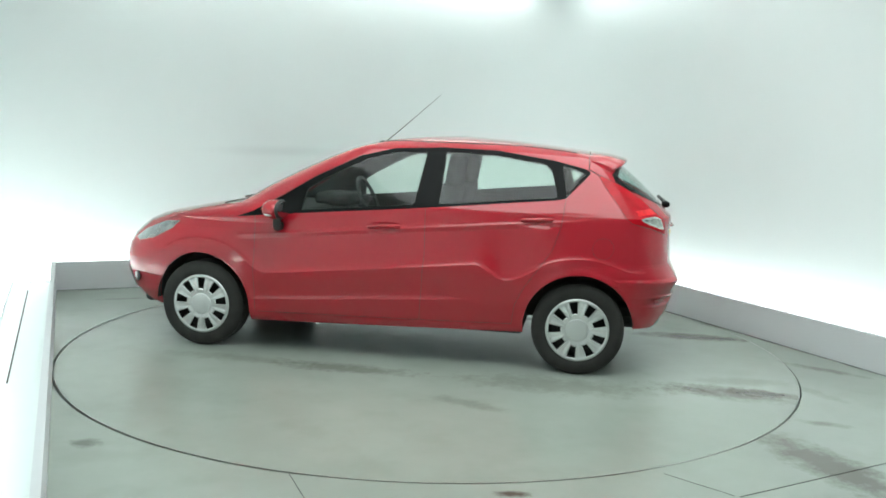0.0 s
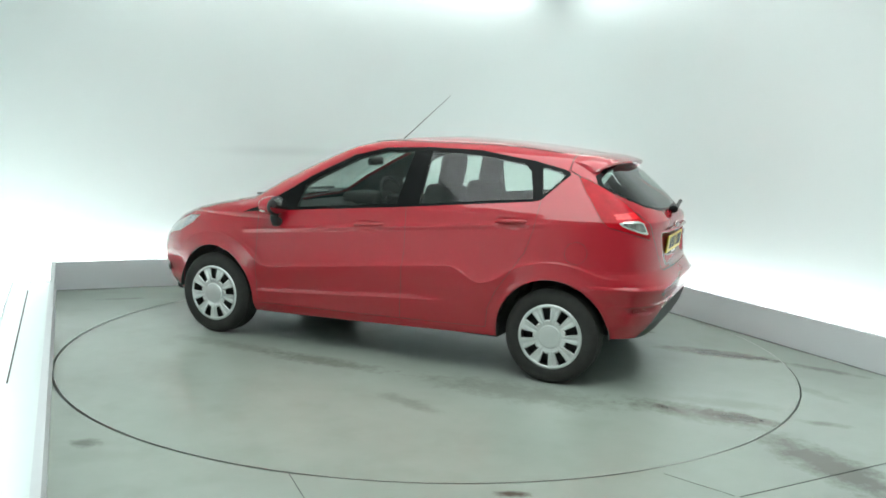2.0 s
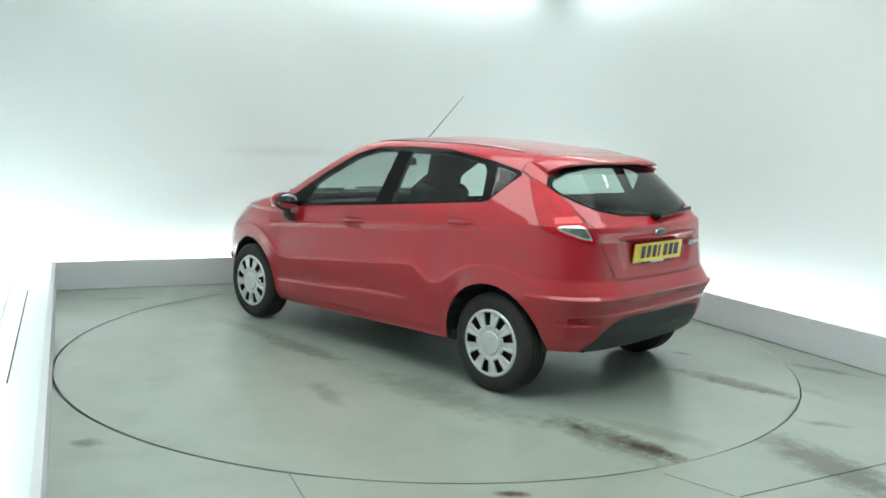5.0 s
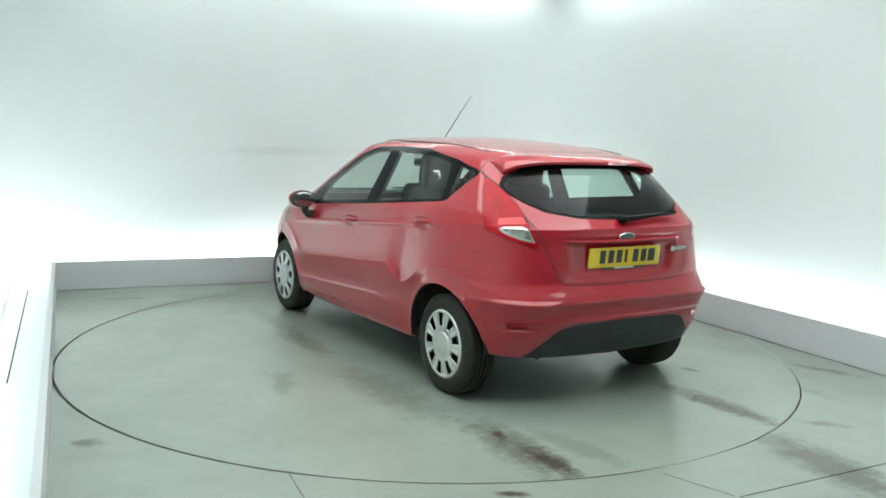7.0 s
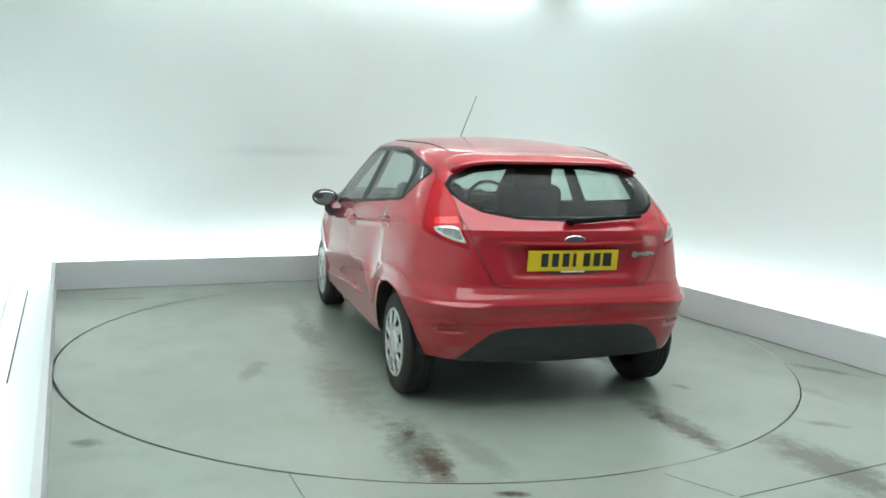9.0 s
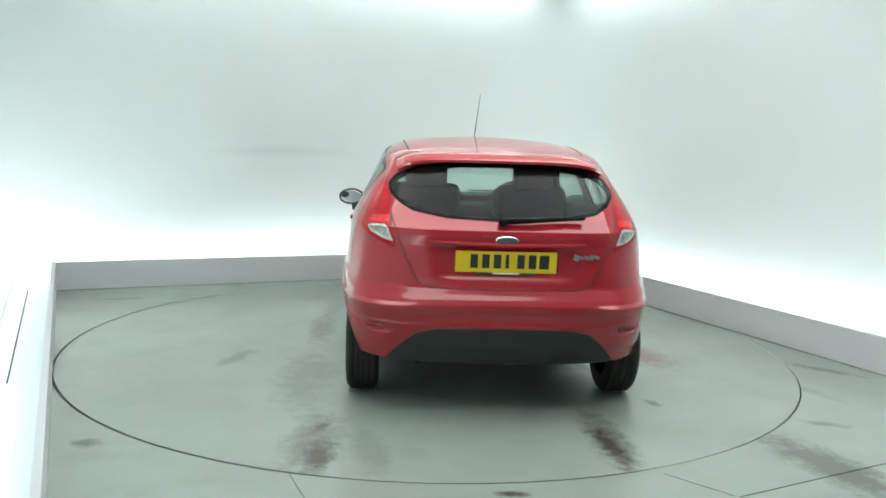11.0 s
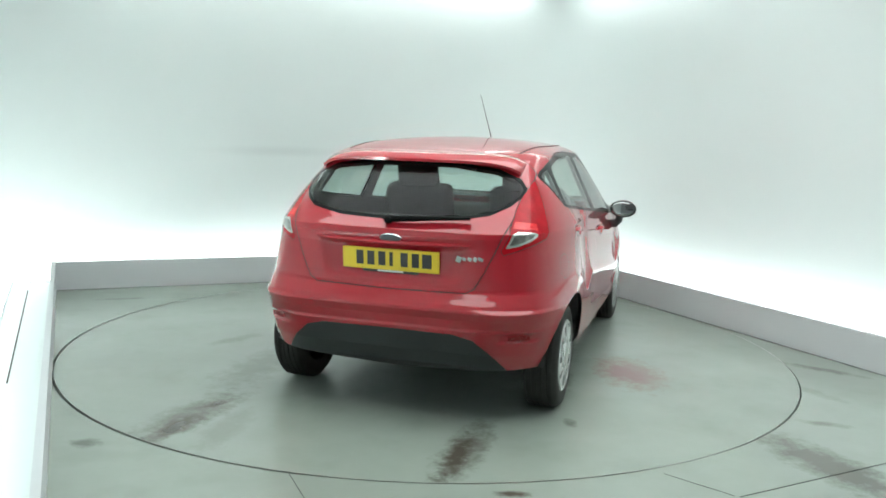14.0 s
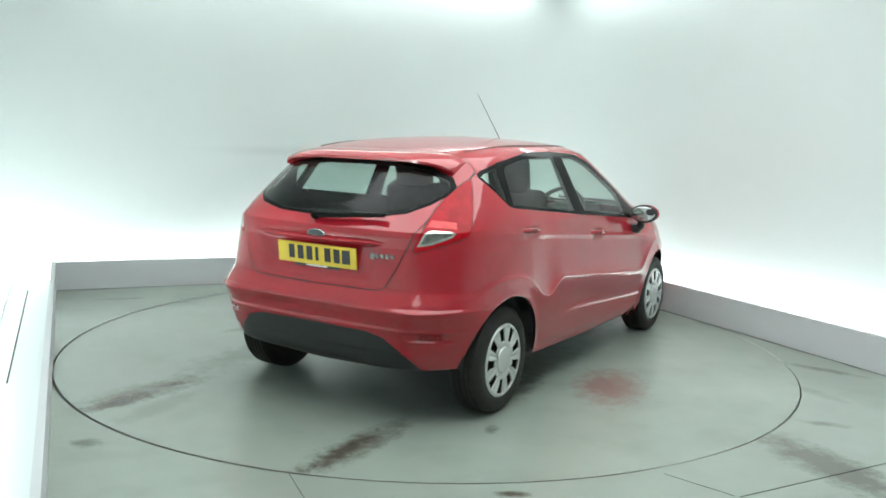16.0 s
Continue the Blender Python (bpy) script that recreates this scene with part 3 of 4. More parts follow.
def region(name, field, allowed, where=None):
    """Cuts along a field and labels what lies inside it."""
    global V, F, lab
    near = field(V)
    ok = where(V) if where else np.ones(len(V), bool)
    V, F, lab = split(V, F, lab, np.where(ok, near, 1.0))
    c = V[F].mean(1)
    hit = (field(c) < 0) & (where(c) if where else True) & np.isin(lab, [ID[a] for a in allowed])
    lab[hit] = ID[name]


def groove(field, allowed, where=None, half=0.0028):
    global V, F, lab
    for side in (half, -half):
        ok = where(V) if where else np.ones(len(V), bool)
        V, F, lab = split(V, F, lab, np.where(ok, field(V) + side, 1.0))
    c = V[F].mean(1)
    lab[(np.abs(field(c)) < half) & (where(c) if where else True) & np.isin(lab, [ID[a] for a in allowed])] = ID["groove"]


xz, yz = (lambda p: p[:, [0, 2]]), (lambda p: p[:, [1, 2]])
lamp_uv = lambda p: np.stack([-p[:, 0] - p[:, 1], p[:, 2]], 1)
at_rear, at_side = (lambda p: p[:, 0] < -1.15), (lambda p: p[:, 1] > 0.35)
for ax in (AXLE, -AXLE):
    region("delete", lambda p: np.maximum(np.hypot(p[:, 0] - ax, p[:, 2] - ARCH_Z) - ARCH_R, 0.2 - p[:, 1]), ["body"])
    region("delete", lambda p: np.maximum(np.abs(p[:, 0] - ax) - ARCH_R, p[:, 2] - ARCH_Z), ["body"], at_side)
region("delete", lambda p: p[:, 2] - np.where(p[:, 0] > 1.2, 0.2, np.where(p[:, 0] < -1.3, 0.262 + 0.04 * np.clip(p[:, 1] / 0.75, 0, 1), 0.222 - 0.032 * p[:, 0])), ["body"])
region("side_trim", lambda p: inside(xz(p), SIDE_WINDOWS), ["body"], at_side)
region("front_pane", lambda p: inside(xz(p), FRONT_PANE), ["side_trim"], at_side)
region("rear_pane", lambda p: inside(xz(p), REAR_PANE), ["side_trim"], at_side)
region("quarter_pane", lambda p: inside(xz(p), QUARTER_PANE), ["side_trim"], at_side)
region("rear_window", lambda p: inside(yz(p), REAR_GLASS), ["body"], at_rear)
region("lamp", lambda p: inside(lamp_uv(p), LAMP), ["body"], lambda p: p[:, 0] < -1.2)
region("reversing", lambda p: inside(lamp_uv(p), REVERSING), ["lamp"], lambda p: p[:, 0] < -1.2)
region("lamp_band", lambda p: inside(lamp_uv(p), LAMP_BAND), ["lamp"], lambda p: p[:, 0] < -1.2)
region("lamp_core", lambda p: inside(lamp_uv(p), REVERSING) + 0.011, ["reversing"], lambda p: p[:, 0] < -1.2)
V, F, lab = split(V, F, lab, np.where(at_rear(V), inside(yz(V), REAR_GLASS) + 0.016, 1.0))
c = V[F].mean(1)
lab[(lab == ID["rear_window"]) & (inside(yz(c), REAR_GLASS) > -0.016)] = ID["flap"]
groove(lambda p: inside(lamp_uv(p), LAMP), ["body"], lambda p: p[:, 0] < -1.2, 0.004)
gate_edge = lambda p: np.maximum(inside(yz(p), TAILGATE), p[:, 0] + 1.262)
groove(gate_edge, ["body"], at_rear, 0.0026)
region("tailgate", gate_edge, ["body"], at_rear)
region("diffuser", lambda p: inside(yz(p), DIFFUSER), ["body"], lambda p: p[:, 0] < -1.4)
bumper_top = lambda p: p[:, 2] - np.where(p[:, 1] < 0.45, 0.686, 0.686 - 0.06 * np.clip((p[:, 0] + 1.80) / 0.25, 0, 1))
region("bumper", bumper_top, ["body"], lambda p: p[:, 0] < -1.35)
for poly, name in ((FRONT_DOOR, "front_door"), (REAR_DOOR, "rear_door")):
    groove(lambda p: inside(xz(p), poly), ["body"], at_side, 0.0014)
    region(name, lambda p: inside(xz(p), poly), ["body"], at_side)
groove(lambda p: np.hypot(p[:, 0] + 1.375, p[:, 2] - 0.80) - 0.064, ["body"], at_side, 0.0010)
region("headlamp", lambda p: inside(np.stack([p[:, 0] + 0.25 * (0.8 - p[:, 1]), p[:, 2]], 1), HEADLAMP), ["body"], lambda p: (p[:, 0] > 1.3) & (p[:, 1] > 0.3))
region("windscreen", lambda p: np.maximum.reduce([0.985 - p[:, 2], p[:, 2] - 1.352, p[:, 1] - (0.625 - 0.30 * (p[:, 2] - 1.0))]), ["body"], lambda p: p[:, 0] > 0.2)
region("sill", lambda p: np.maximum(0.958 - p[:, 2], p[:, 2] - 0.986), ["body"], lambda p: (p[:, 0] > 0.95) & (p[:, 1] < 0.66))
region("front_bumper", lambda p: p[:, 2] - 0.66, ["body"], lambda p: p[:, 0] > 1.5)
bonnet_edge = lambda p: np.maximum.reduce([0.70 - p[:, 2], p[:, 2] - 0.955, p[:, 1] - (0.70 - 0.12 * (p[:, 0] - 1.2))])
groove(bonnet_edge, ["body"], lambda p: p[:, 0] > 1.1, 0.0025)
region("bonnet", bonnet_edge, ["body"], lambda p: p[:, 0] > 1.1)

# one smooth normal field over the whole shell, for the cabin lining
fn = np.cross(V[F[:, 1]] - V[F[:, 0]], V[F[:, 2]] - V[F[:, 0]])
vn = np.zeros_like(V)
for k in range(3):
    np.add.at(vn, F[:, k], fn)
vn /= np.maximum(np.linalg.norm(vn, axis=1)[:, None], 1e-12)
if (vn[:, 1] * V[:, 1]).sum() < 0:
    vn = -vn

car = new("hatchback_car")
tagged(car, "red five-door hatchback car with silver wheel trims on the turntable", "car")


def piece(name, which, mat, parent, sides=(1,), label="", inward=0.0, joined=False):
    """A part of the shell; joined: both halves in one mesh."""
    keep = np.isin(lab, [ID[w] for w in which])
    faces = F[keep]
    used, back = np.unique(faces, return_inverse=True)
    faces = back.reshape(-1, 3)
    v = V[used] - vn[used] * inward
    flip = np.array([1, -1, 1])
    made = []
    if joined:
        n = len(v)
        mirror = np.where(np.abs(v[:, 1]) < 1e-6, np.arange(n), np.arange(n) + n)
        sets = [(np.concatenate([v, v * flip]), np.concatenate([faces, mirror[faces][:, ::-1]]))]
    else:
        sets = [(v, faces) if s > 0 else (v * flip, faces[:, ::-1]) for s in sides]
    for vv, ff in sets:
        me = mesh_of(name, vv.tolist(), ff.tolist(), mat)
        ob = new(name, me)
        bm = bmesh.new()
        bm.from_mesh(me)
        bmesh.ops.delete(bm, geom=[x for x in bm.verts if not x.link_faces], context="VERTS")
        bmesh.ops.recalc_face_normals(bm, faces=bm.faces)
        bm.to_mesh(me)
        bm.free()
        me.shade_smooth()
        ob.parent = parent
        made.append(tagged(ob, label))
    return made if len(made) > 1 else made[0]


BOTH = (1, -1)
piece("body_shell", ["body"], M_PAINT, car, joined=True, label="glossy red painted body shell")
piece("shut_line", ["groove"], M_UNDER, car, joined=True, label="dark shut lines between panels", inward=0.002)
tailgate = piece("tailgate", ["tailgate"], M_PAINT, car, joined=True)
rear_window = piece("rear_window", ["rear_window"], M_REARGLASS, tailgate, joined=True, label="tinted curved rear window")
piece("glass_border", ["flap"], M_GLOSS, tailgate, joined=True, label="gloss black border of the rear glass")
bumper = piece("rear_bumper", ["bumper"], M_PAINT, car, joined=True)
piece("lower_insert", ["diffuser"], M_BLACK, bumper, joined=True, label="textured black plastic insert")
piece("front_bumper", ["front_bumper"], M_PAINT, car, joined=True)
piece("cowl_panel", ["sill"], M_BLACK, car, joined=True, label="black cowl panel below the windscreen")
piece("bonnet", ["bonnet"], M_PAINT, car, joined=True)
piece("windscreen", ["windscreen"], M_GLASS, car, joined=True, label="clear curved windscreen")
lamps = piece("tail_lamp", ["lamp"], M_REDLENS, car, BOTH, "glossy red tail lamp lens")
for s, lamp in zip(BOTH, lamps):
    piece("reversing_lens", ["reversing"], M_CLEAR, lamp, (s,), "clear silvered rim of the reversing lens")
    piece("lamp_band", ["lamp_band"], M_REDGLOW, lamp, (s,), "brighter red ribbed band of the lens")
    piece("reversing_reflector", ["lamp_core"], M_LAMPCORE, lamp, (s,), "faceted dark silver reflector")
piece("headlamp", ["headlamp"], M_HEAD, car, BOTH, "clear headlamp with silver reflector")
front_doors = piece("front_door", ["front_door"], M_PAINT, car, BOTH)
rear_doors = piece("rear_door", ["rear_door"], M_PAINT, car, BOTH)
piece("window_surround", ["side_trim"], M_GLOSS, car, BOTH, "gloss black window surround and pillars")
for s, fd, rd in zip(BOTH, front_doors, rear_doors):
    piece("front_pane", ["front_pane"], M_GLASS, fd, (s,), "tinted door glass")
    piece("rear_pane", ["rear_pane"], M_GLASS, rd, (s,), "tinted door glass")
piece("quarter_pane", ["quarter_pane"], M_GLASS, car, BOTH, "small tinted quarter glass")
piece("cabin_lining", ["body", "side_trim", "tailgate", "bumper", "front_door", "rear_door", "lamp", "reversing", "lamp_core", "lamp_band", "groove", "flap"], M_LINING, car, joined=True, label="dark inner lining of the cabin", inward=0.022)

# floor pan, arch liners and sills below
bm = bmesh.new()
box(bm, (2 * AXLE - 2 * ARCH_R - 0.02, 1.50, 0.10), pose(0, 0, 0.27), 0.02)
box(bm, (0.34, 1.10, 0.10), pose(-1.50, 0, 0.38), 0.03)
box(bm, (0.40, 1.20, 0.08), pose(1.58, 0, 0.27), 0.03)
box(bm, (0.9, 1.02, 0.16), pose(-AXLE, 0, 0.38), 0.03)
box(bm, (0.9, 1.02, 0.16), pose(AXLE, 0, 0.36), 0.03)
part("underbody", bm, M_UNDER, car, "dark sealed underbody")
bm = bmesh.new()
tube(bm, [(-1.2, 0.42, 0.24), (-1.45, 0.42, 0.27), (-1.62, 0.43, 0.265)], 0.022, 12)
part("exhaust_pipe", bm, M_UNDER, car)
for ax in (AXLE, -AXLE):
    for s in BOTH:
        bm = bmesh.new()
        prof = [(ARCH_R + 0.003, s * 0.770), (ARCH_R + 0.005, s * 0.76), (ARCH_R + 0.005, s * 0.52), (0.02, s * 0.51)]
        lathe(bm, prof, 40, start=0.0, arc=math.pi)
        ob = part("arch_liner", bm, M_UNDER, car)
        ob.location = (ax, 0, ARCH_Z)
        smooth(ob)


# ---------------------------------------------------------------- wheels
def wheel(x, s, phase):
    """A tyre with grooved tread and an nine-window trim."""
    bm = bmesh.new()
    w = 0.0925
    prof = [(0.185, -w + 0.012), (0.20, -w + 0.004), (0.225, -w), (0.25, -w + 0.002), (0.268, -w + 0.008), (0.280, -w + 0.020)]
    for k in range(5):
        c = -0.058 + k * 0.029
        prof += [(0.2868, c - 0.010), (0.287, c + 0.010), (0.281, c + 0.012), (0.281, c + 0.017)] if k < 4 else [(0.2868, c - 0.010), (0.286, c + 0.008)]
    prof += [(0.280, w - 0.020), (0.268, w - 0.008), (0.25, w - 0.002), (0.225, w), (0.20, w - 0.004), (0.185, w - 0.012)]
    lathe(bm, prof, 64)
    tyre = part("wheel_tyre", bm, M_RUBBER, car, "black rubber tyre with ribbed tread")
    smooth(tyre, 40)
    tyre.matrix_local = pose(x, s * 0.731, TYRE_R, 0, 0, 0 if s > 0 else 180)
    bm = bmesh.new()
    lathe(bm, [(0.02, 0.01), (0.188, 0.01), (0.19, 0.06)], 48)
    part("steel_rim", bm, M_UNDER, tyre, "dark steel rim behind the trim")
    # trim face: rings with windows left open between the spokes, a groove along each spoke
    radii = [0.0, 0.03, 0.058, 0.066, 0.070, 0.078, 0.092, 0.104, 0.110, 0.130, 0.150, 0.168, 0.176, 0.182, 0.190, 0.197, 0.202]
    depth = [0.096, 0.096, 0.0955, 0.094, 0.088, 0.088, 0.093, 0.094, 0.094, 0.094, 0.0925, 0.091, 0.091, 0.0935, 0.0935, 0.088, 0.074]
    spokes, sub = 9, 20
    bm = bmesh.new()
    steps = spokes * sub
    rings = []
    for r, d in zip(radii, depth):
        ring = []
        for i in range(steps if r else 1):
            cell = i % sub
            groove_in = 0.0035 if cell in (0, 1, sub - 1) and 0.085 < r < 0.175 else 0.0
            edge_in = 0.006 if cell in (6, 14) and 0.1 < r < 0.178 else 0.0
            a = phase + 2 * math.pi * i / steps
            ring.append(bm.verts.new((r * math.cos(a), d - groove_in - edge_in, r * math.sin(a))))
        rings.append(ring)
    for j in range(len(radii) - 1):
        for i in range(steps):
            k = (i + 1) % steps
            cell = i % sub
            hole = (7 <= j <= 11 and 6 <= cell <= 13)
            if j == 0:
                bm.faces.new((rings[0][0], rings[1][i], rings[1][k]))
            elif not hole:
                bm.faces.new((rings[j][i], rings[j + 1][i], rings[j + 1][k], rings[j][k]))
    trim = part("wheel_trim", bm, M_TRIM, tyre, "silver plastic wheel trim with nine windows")
    smooth(trim, 40)
    mod = trim.modifiers.new("thick", "SOLIDIFY")
    mod.thickness, mod.offset = 0.010, -1
    bm = bmesh.new()
    lathe(bm, [(0.001, 0.0955), (0.022, 0.095), (0.026, 0.092)], 24)
    part("hub_badge", bm, M_METAL, tyre)


for s in BOTH:
    wheel(AXLE, s, radians(-10))
    wheel(-AXLE, s, radians(20))

# ---------------------------------------------------------------- fittings
for s in BOTH:
    # mirror: painted cap, black base and the glass that faces backwards
    bm = bmesh.new()
    bmesh.ops.create_uvsphere(bm, u_segments=24, v_segments=14, radius=1.0, matrix=pose(0.70, s * 0.898, 0.952) @ Matrix.Diagonal((0.082, 0.097, 0.063, 1)))
    for v in bm.verts:
        if v.co.x < 0.655:
            v.co.x = 0.655 + (v.co.x - 0.655) * 0.1
    cap = smooth(part("door_mirror", bm, M_PAINT, car, "door mirror in a rounded housing"), 60)
    bm = bmesh.new()
    bmesh.ops.create_uvsphere(bm, u_segments=24, v_segments=10, radius=1.0, matrix=pose(0.660, s * 0.900, 0.952) @ Matrix.Diagonal((0.022, 0.099, 0.064, 1)))
    smooth(part("mirror_housing", bm, M_BLACK, cap, "black mirror housing rim"))
    bm = bmesh.new()
    bmesh.ops.create_uvsphere(bm, u_segments=24, v_segments=10, radius=1.0, matrix=pose(0.640, s * 0.900, 0.952, 0, 4, s * -6) @ Matrix.Diagonal((0.004, 0.085, 0.052, 1)))
    smooth(part("mirror_glass", bm, M_MIRROR, cap, "reflecting mirror glass"))
    bm = bmesh.new()
    bmesh.ops.create_uvsphere(bm, u_segments=20, v_segments=10, radius=1.0, matrix=pose(0.712, s * 0.915, 0.922) @ Matrix.Diagonal((0.050, 0.074, 0.016, 1)))
    smooth(part("turn_signal", bm, M_SIGNAL, cap, "clear turn signal along the mirror's lower edge"))
    bm = bmesh.new()
    tube(bm, [(0.70, s * 0.79, 0.835), (0.70, s * 0.845, 0.838), (0.695, s * 0.870, 0.862), (0.69, s * 0.878, 0.92)], [0.030, 0.032, 0.028, 0.026], 12)
    smooth(part("mirror_arm", bm, M_BLACK, cap, "black mirror arm"))
    # pull handles in shallow cups
    for (x, z), owner in zip(HANDLES, (front_doors, rear_doors)):
        y = float(half_width(np.array([x]), np.array([z]))[0]) * (1.0 if x > -0.5 else 0.978)
        bm = bmesh.new()
        tube(bm, [(x + 0.105, s * (y - 0.004), z - 0.004), (x + 0.08, s * (y + 0.010), z + 0.004), (x, s * (y + 0.016), z + 0.009), (x - 0.08, s * (y + 0.010), z + 0.010), (x - 0.105, s * (y - 0.004), z + 0.010)], [0.008, 0.012, 0.013, 0.012, 0.008], 10)
        smooth(part("door_handle", bm, M_PAINT, owner[0 if s > 0 else 1], "red painted pull handle"))
    bm = bmesh.new()
    tube(bm, [(x, s * y, roof_z(x, y) + 0.001) for x, y in [(-1.18 + 0.1 * k, 0.50 + 0.02 * math.sin(math.pi * k / 13)) for k in range(14)]], 0.004, 6)
    part("roof_gutter", bm, M_BLACK, car, "thin black roof gutter strip")

for s in BOTH:
    fx = max(x for x in [1.2 + 0.005 * k for k in range(180)] if side_y(x, 0.42) > 0.62)
    bm = bmesh.new()
    bmesh.ops.create_uvsphere(bm, u_segments=20, v_segments=10, radius=1.0, matrix=pose(fx - 0.012, s * 0.62, 0.42, 0, 0, s * 40) @ Matrix.Diagonal((0.010, 0.075, 0.045, 1)))
    bezel = smooth(part("fog_lamp", bm, M_BLACK, car, "small front fog lamp in a black bezel"))
    bm = bmesh.new()
    bmesh.ops.create_uvsphere(bm, u_segments=20, v_segments=10, radius=1.0, matrix=pose(fx - 0.008, s * 0.622, 0.42, 0, 0, s * 40) @ Matrix.Diagonal((0.012, 0.040, 0.036, 1)))
    smooth(part("fog_lens", bm, M_CLEAR, bezel, "clear round lens"))

# roof spoiler above the rear window
bm = bmesh.new()
rows = []
for k in range(25):
    u = -1 + 2 * k / 24
    y = 0.565 * u
    back = 0.03 * abs(u) ** 2 + 0.07 * abs(u) ** 8
    z0 = roof_z(-1.275, abs(y)) + 0.002
    pts = [(-1.275, z0), (-1.33 + back * 0.3, z0 - 0.002), (-1.40 + back * 0.6, z0 - 0.010), (-1.49 + back, z0 - 0.030), (-1.512 + back, z0 - 0.042), (-1.508 + back, z0 - 0.056), (-1.46 + back, z0 - 0.060), (-1.38 + back, z0 - 0.055)]
    rows.append([bm.verts.new((x, y, z)) for x, z in pts])
for one, two in zip(rows, rows[1:]):
    for j in range(len(one)):
        bm.faces.new((one[j], one[(j + 1) % len(one)], two[(j + 1) % len(one)], two[j]))
bm.faces.new(rows[0])
bm.faces.new(rows[-1][::-1])
spoiler = smooth(part("roof_spoiler", bm, M_PAINT, tailgate, "red painted roof spoiler lip"), 50)

for s in BOTH:
    bm = bmesh.new()
    box(bm, (0.006, 0.115, 0.022), pose(-1.735, s * 0.665, 0.474, 0, 0, s * -32), 0.003)
    part("rear_reflector", bm, M_DARKRED, bumper, "dark red bumper reflector")
for y, d in ((0.02, 0.60), (-0.56, 0.50)):
    bm = bmesh.new()
    tube(bm, [(1.15, y, 0.965), (1.09, y + 0.03, 0.992), (1.075 - 0.10 * abs(y + d), y + d, 1.002)], [0.012, 0.010, 0.007], 6)
    part("windscreen_wiper", bm, M_BLACK, car, "black windscreen wiper")

# rear wiper
bm = bmesh.new()
bmesh.ops.create_uvsphere(bm, u_segments=16, v_segments=10, radius=1.0, matrix=pose(-1.79, 0.02, 1.033) @ Matrix.Diagonal((0.030, 0.028, 0.024, 1)))
tube(bm, [(-1.795, 0.02, 1.035), (-1.790, -0.12, 1.042), (-1.776, -0.30, 1.054)], [0.018, 0.015, 0.011], 8)
tube(bm, [(-1.790, -0.04, 1.036), (-1.768, -0.40, 1.060)], [0.010, 0.013], 6)
smooth(part("rear_wiper", bm, M_GLOSS, tailgate, "black rear wiper arm and blade"))

# number plate: yellow, the marks as plain bars
PLATE = pose(-1.803, 0, 0.828, 0, -6, 0)
bm = bmesh.new()
box(bm, (0.008, 0.52, 0.111), PLATE, 0.003)
plate = part("number_plate", bm, M_YELLOW, tailgate, "yellow rear number plate")
for y, w in ((0.165, 0.038), (0.105, 0.038), (0.045, 0.038), (-0.005, 0.018), (-0.075, 0.038), (-0.135, 0.038), (-0.195, 0.050)):
    bm = bmesh.new()
    box(bm, (0.003, w, 0.072), PLATE @ pose(-0.0045, y, 0.004), 0.0)
    part("plate_bar", bm, M_INK, plate, "black plain bar")
bm = bmesh.new()
box(bm, (0.006, 0.30, 0.012), PLATE @ pose(-0.002, 0, -0.062), 0.002)
part("plate_holder", bm, M_BLACK, plate, "black plate holder edge")
bm = bmesh.new()
box(bm, (0.006, 0.14, 0.008), PLATE @ pose(-0.005, 0, -0.060), 0.002)
part("holder_strip", bm, M_METAL, plate, "pale printed strip")

# oval badge, handle strip and script shape
bm = bmesh.new()
bmesh.ops.create_uvsphere(bm, u_segments=32, v_segments=12, radius=1.0, matrix=pose(-1.813, 0, 0.938) @ Matrix.Diagonal((0.010, 0.060, 0.025, 1)))
badge = smooth(part("oval_badge", bm, M_CHROME, tailgate, "small chrome-rimmed oval badge"))
bm = bmesh.new()
bmesh.ops.create_uvsphere(bm, u_segments=32, v_segments=12, radius=1.0, matrix=pose(-1.818, 0, 0.938) @ Matrix.Diagonal((0.008, 0.0545, 0.0205, 1)))
smooth(part("badge_field", bm, M_BADGE, badge, "dark oval field"))
bm = bmesh.new()
tube(bm, [(-1.79, 0.42, 0.925), (-1.815, 0.34, 0.922), (-1.822, 0.0, 0.916), (-1.815, -0.34, 0.922), (-1.79, -0.42, 0.925)], [0.004, 0.010, 0.011, 0.010, 0.004], 8)
smooth(part("tailgate_strip", bm, M_PAINT, tailgate, "red painted tailgate handle strip"))
for k, (w, h) in enumerate(((0.028, 0.030), (0.020, 0.016), (0.024, 0.018), (0.020, 0.024), (0.028, 0.016))):
    bm = bmesh.new()
    y = -0.360 - 0.027 * k
    box(bm, (0.004, w, h), pose(-1.808 + 0.0035 * k, y, 0.857 + 0.001 * k, 18, 0, -8), 0.0015)
    part("script_mark", bm, M_SCRIPT, tailgate, "chrome plain mark")

# aerial
bm = bmesh.new()
bmesh.ops.create_uvsphere(bm, u_segments=16, v_segments=8, radius=1.0, matrix=pose(0.22, 0, roof_z(0.22, 0.0)) @ Matrix.Diagonal((0.045, 0.022, 0.022, 1)))
tube(bm, [(0.22, 0, roof_z(0.22, 0.0)), (0.13, 0, 1.455), (-0.19, 0, 1.735)], [0.006, 0.0035, 0.0016], 6)
smooth(part("roof_aerial", bm, M_BLACK, car, "thin black whip aerial"))


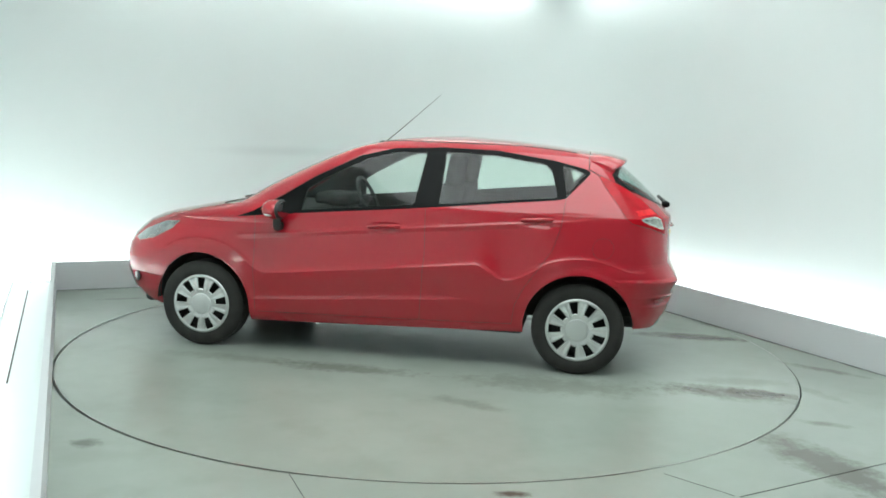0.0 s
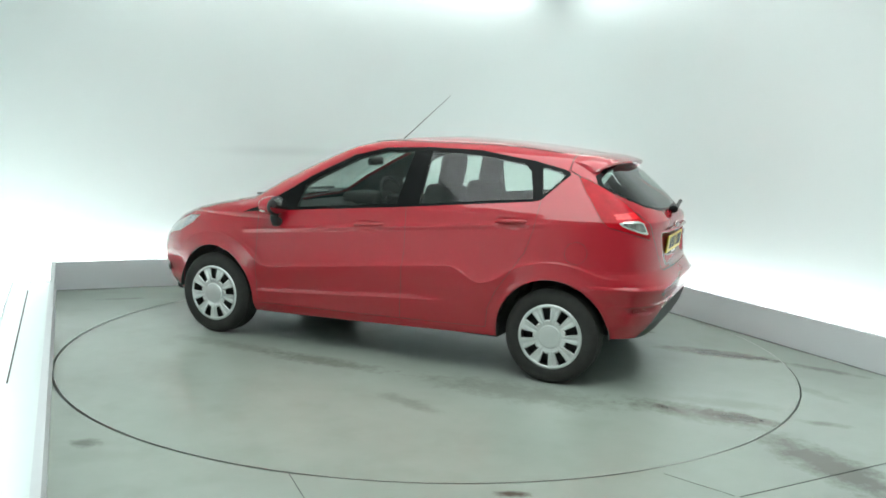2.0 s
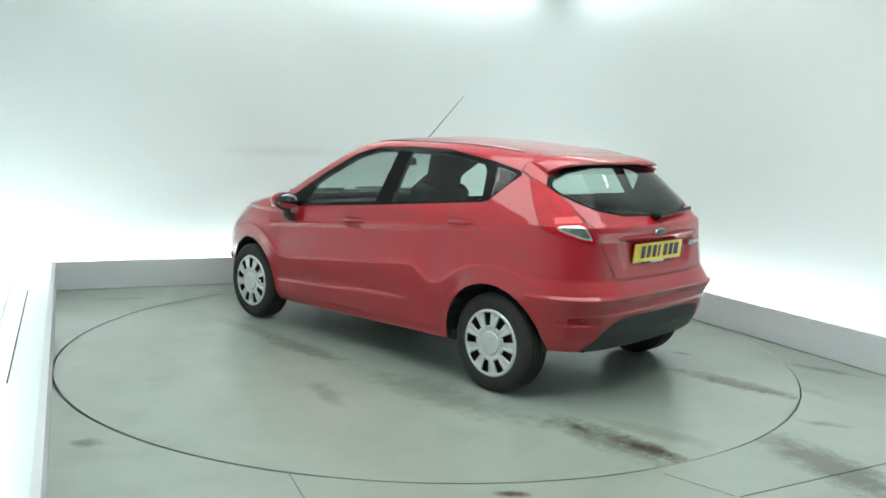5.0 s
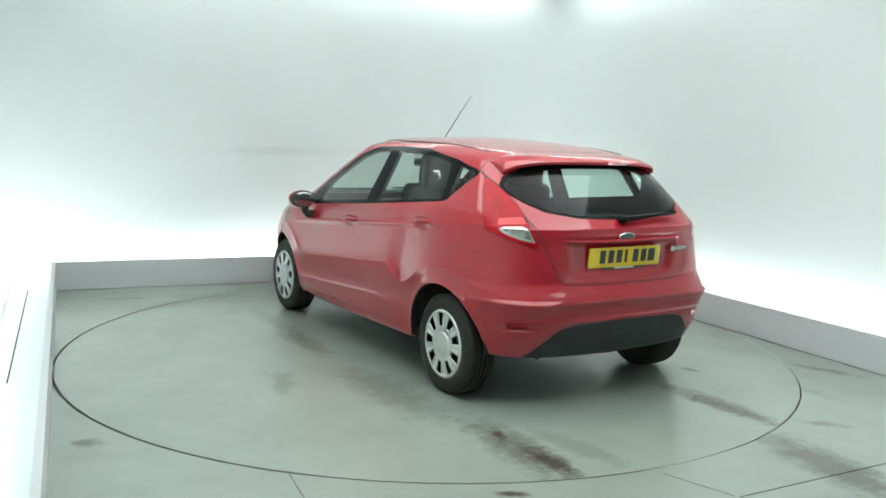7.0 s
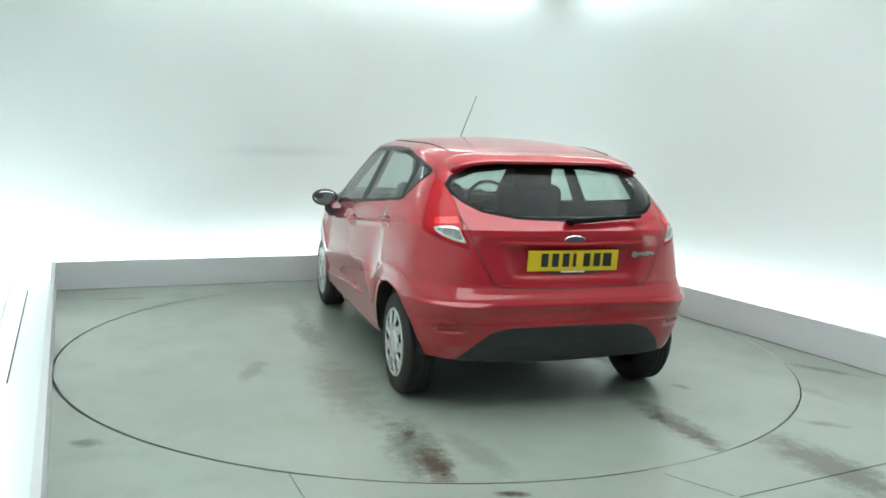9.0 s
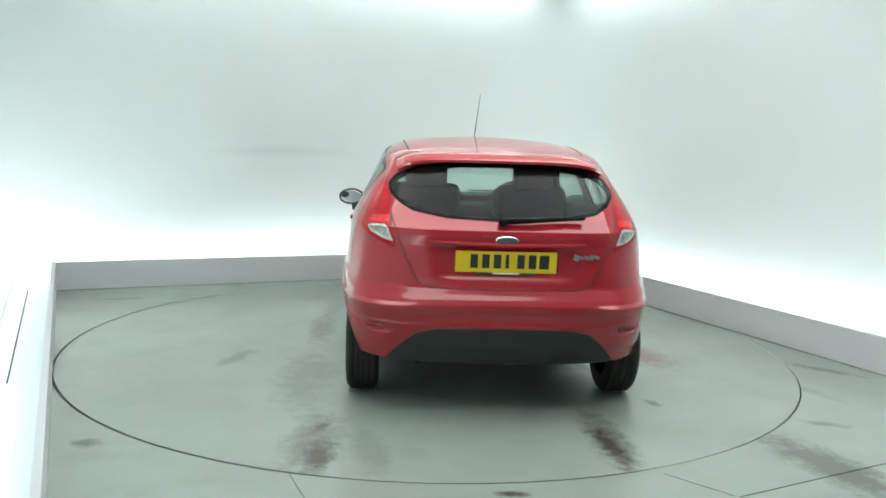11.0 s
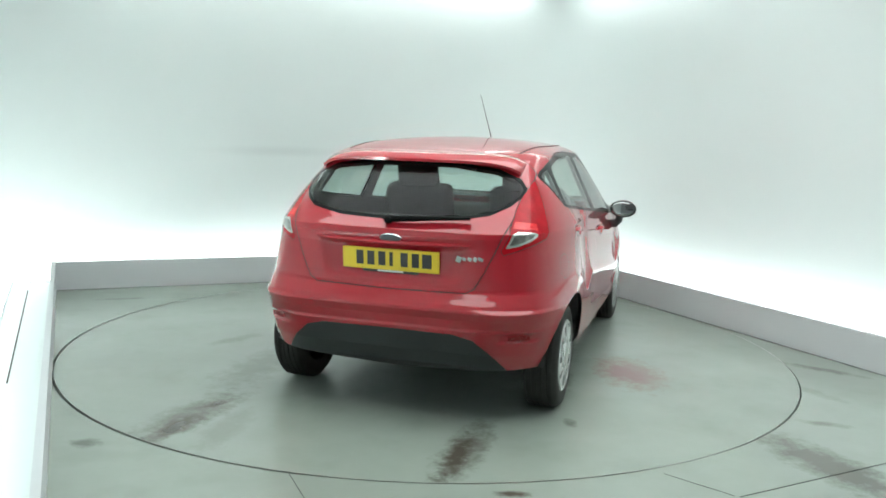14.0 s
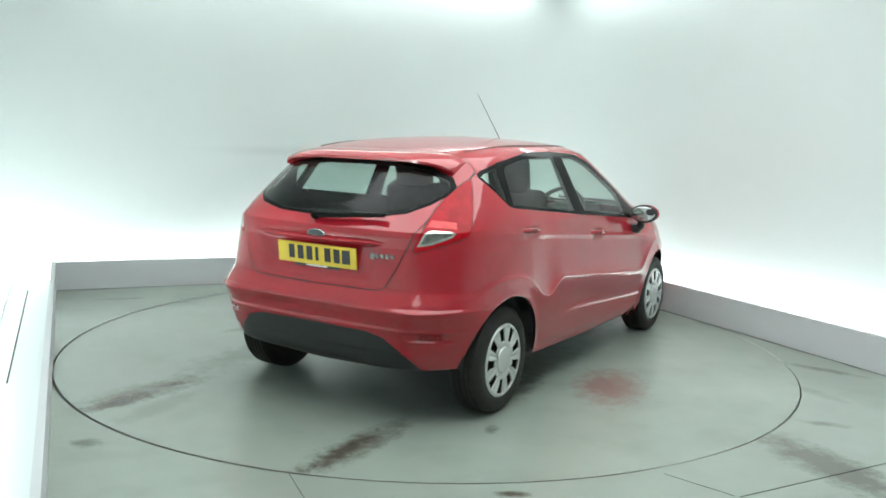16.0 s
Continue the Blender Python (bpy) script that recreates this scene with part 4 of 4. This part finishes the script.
# ---------------------------------------------------------------- cabin
def seat(x, y, w=0.46):
    bm = bmesh.new()
    box(bm, (0.50, w, 0.16), pose(x + 0.22, y, 0.50, 0, -8), 0.05, 3)
    box(bm, (0.14, w, 0.60), pose(x - 0.06, y, 0.84, 0, -14), 0.05, 3)
    ob = smooth(part("seat", bm, M_CLOTH, car, "charcoal cloth seat"), 60)
    bm = bmesh.new()
    box(bm, (0.10, 0.28, 0.23), pose(x - 0.165, y, 1.225, 0, -10), 0.045, 3)
    for d in (-0.06, 0.06):
        tube(bm, [(x - 0.13, y + d, 1.10), (x - 0.155, y + d, 1.18)], 0.007, 6)
    smooth(part("headrest", bm, M_CLOTH, ob), 60)


for y in (0.36, -0.36):
    seat(-0.22, y)
bm = bmesh.new()
box(bm, (0.48, 1.20, 0.16), pose(-0.72, 0, 0.52, 0, -6), 0.05, 3)
box(bm, (0.14, 1.20, 0.52), pose(-1.02, 0, 0.73, 0, -18), 0.05, 3)
bench = smooth(part("rear_bench", bm, M_CLOTH, car, "charcoal cloth rear bench"), 60)
bm = bmesh.new()
box(bm, (0.50, 1.40, 0.34), pose(0.90, 0, 0.74), 0.08, 3)
box(bm, (0.30, 0.34, 0.10), pose(0.66, -0.36, 0.94), 0.04, 3)
smooth(part("dashboard", bm, M_LINING, car, "dark moulded dashboard"), 60)
bm = bmesh.new()
tube(bm, [(0.42 + 0.18 * math.sin(a) * 0.42, -0.36 + 0.18 * math.cos(a), 0.94 + 0.18 * math.sin(a) * 0.907) for a in [2 * math.pi * k / 32 for k in range(33)]], 0.015, 8)
box(bm, (0.05, 0.14, 0.10), pose(0.45, -0.36, 0.93, 0, -25), 0.02)
box(bm, (0.02, 0.32, 0.03), pose(0.43, -0.36, 0.94, 0, -25), 0.008)
smooth(part("steering_wheel", bm, M_BLACK, car, "black three-spoke steering wheel"), 60)
bm = bmesh.new()
box(bm, (0.03, 0.22, 0.06), pose(0.40, 0, 1.245), 0.02, 3)
smooth(part("interior_mirror", bm, M_BLACK, car), 60)
bm = bmesh.new()
box(bm, (0.40, 1.06, 0.02), pose(-1.40, 0, 0.985), 0.008)
part("parcel_shelf", bm, M_LINING, car, "dark parcel shelf")



# ---------------------------------------------------------------- what moves
def heading(t):
    return 169.323 - 7.0127 * t + 0.017216 * t * t - 0.000949 * t ** 3


def motions():
    times = [0.5 * k for k in range(33)]
    walk(turntable, [(t, pose(0, 0, 0, 0, 0, heading(t))) for t in times])
    walk(car, [(t, pose(0, 0, 0, 0, 0, heading(t)) @ pose(0.221, -0.294, 0)) for t in times])


motions()
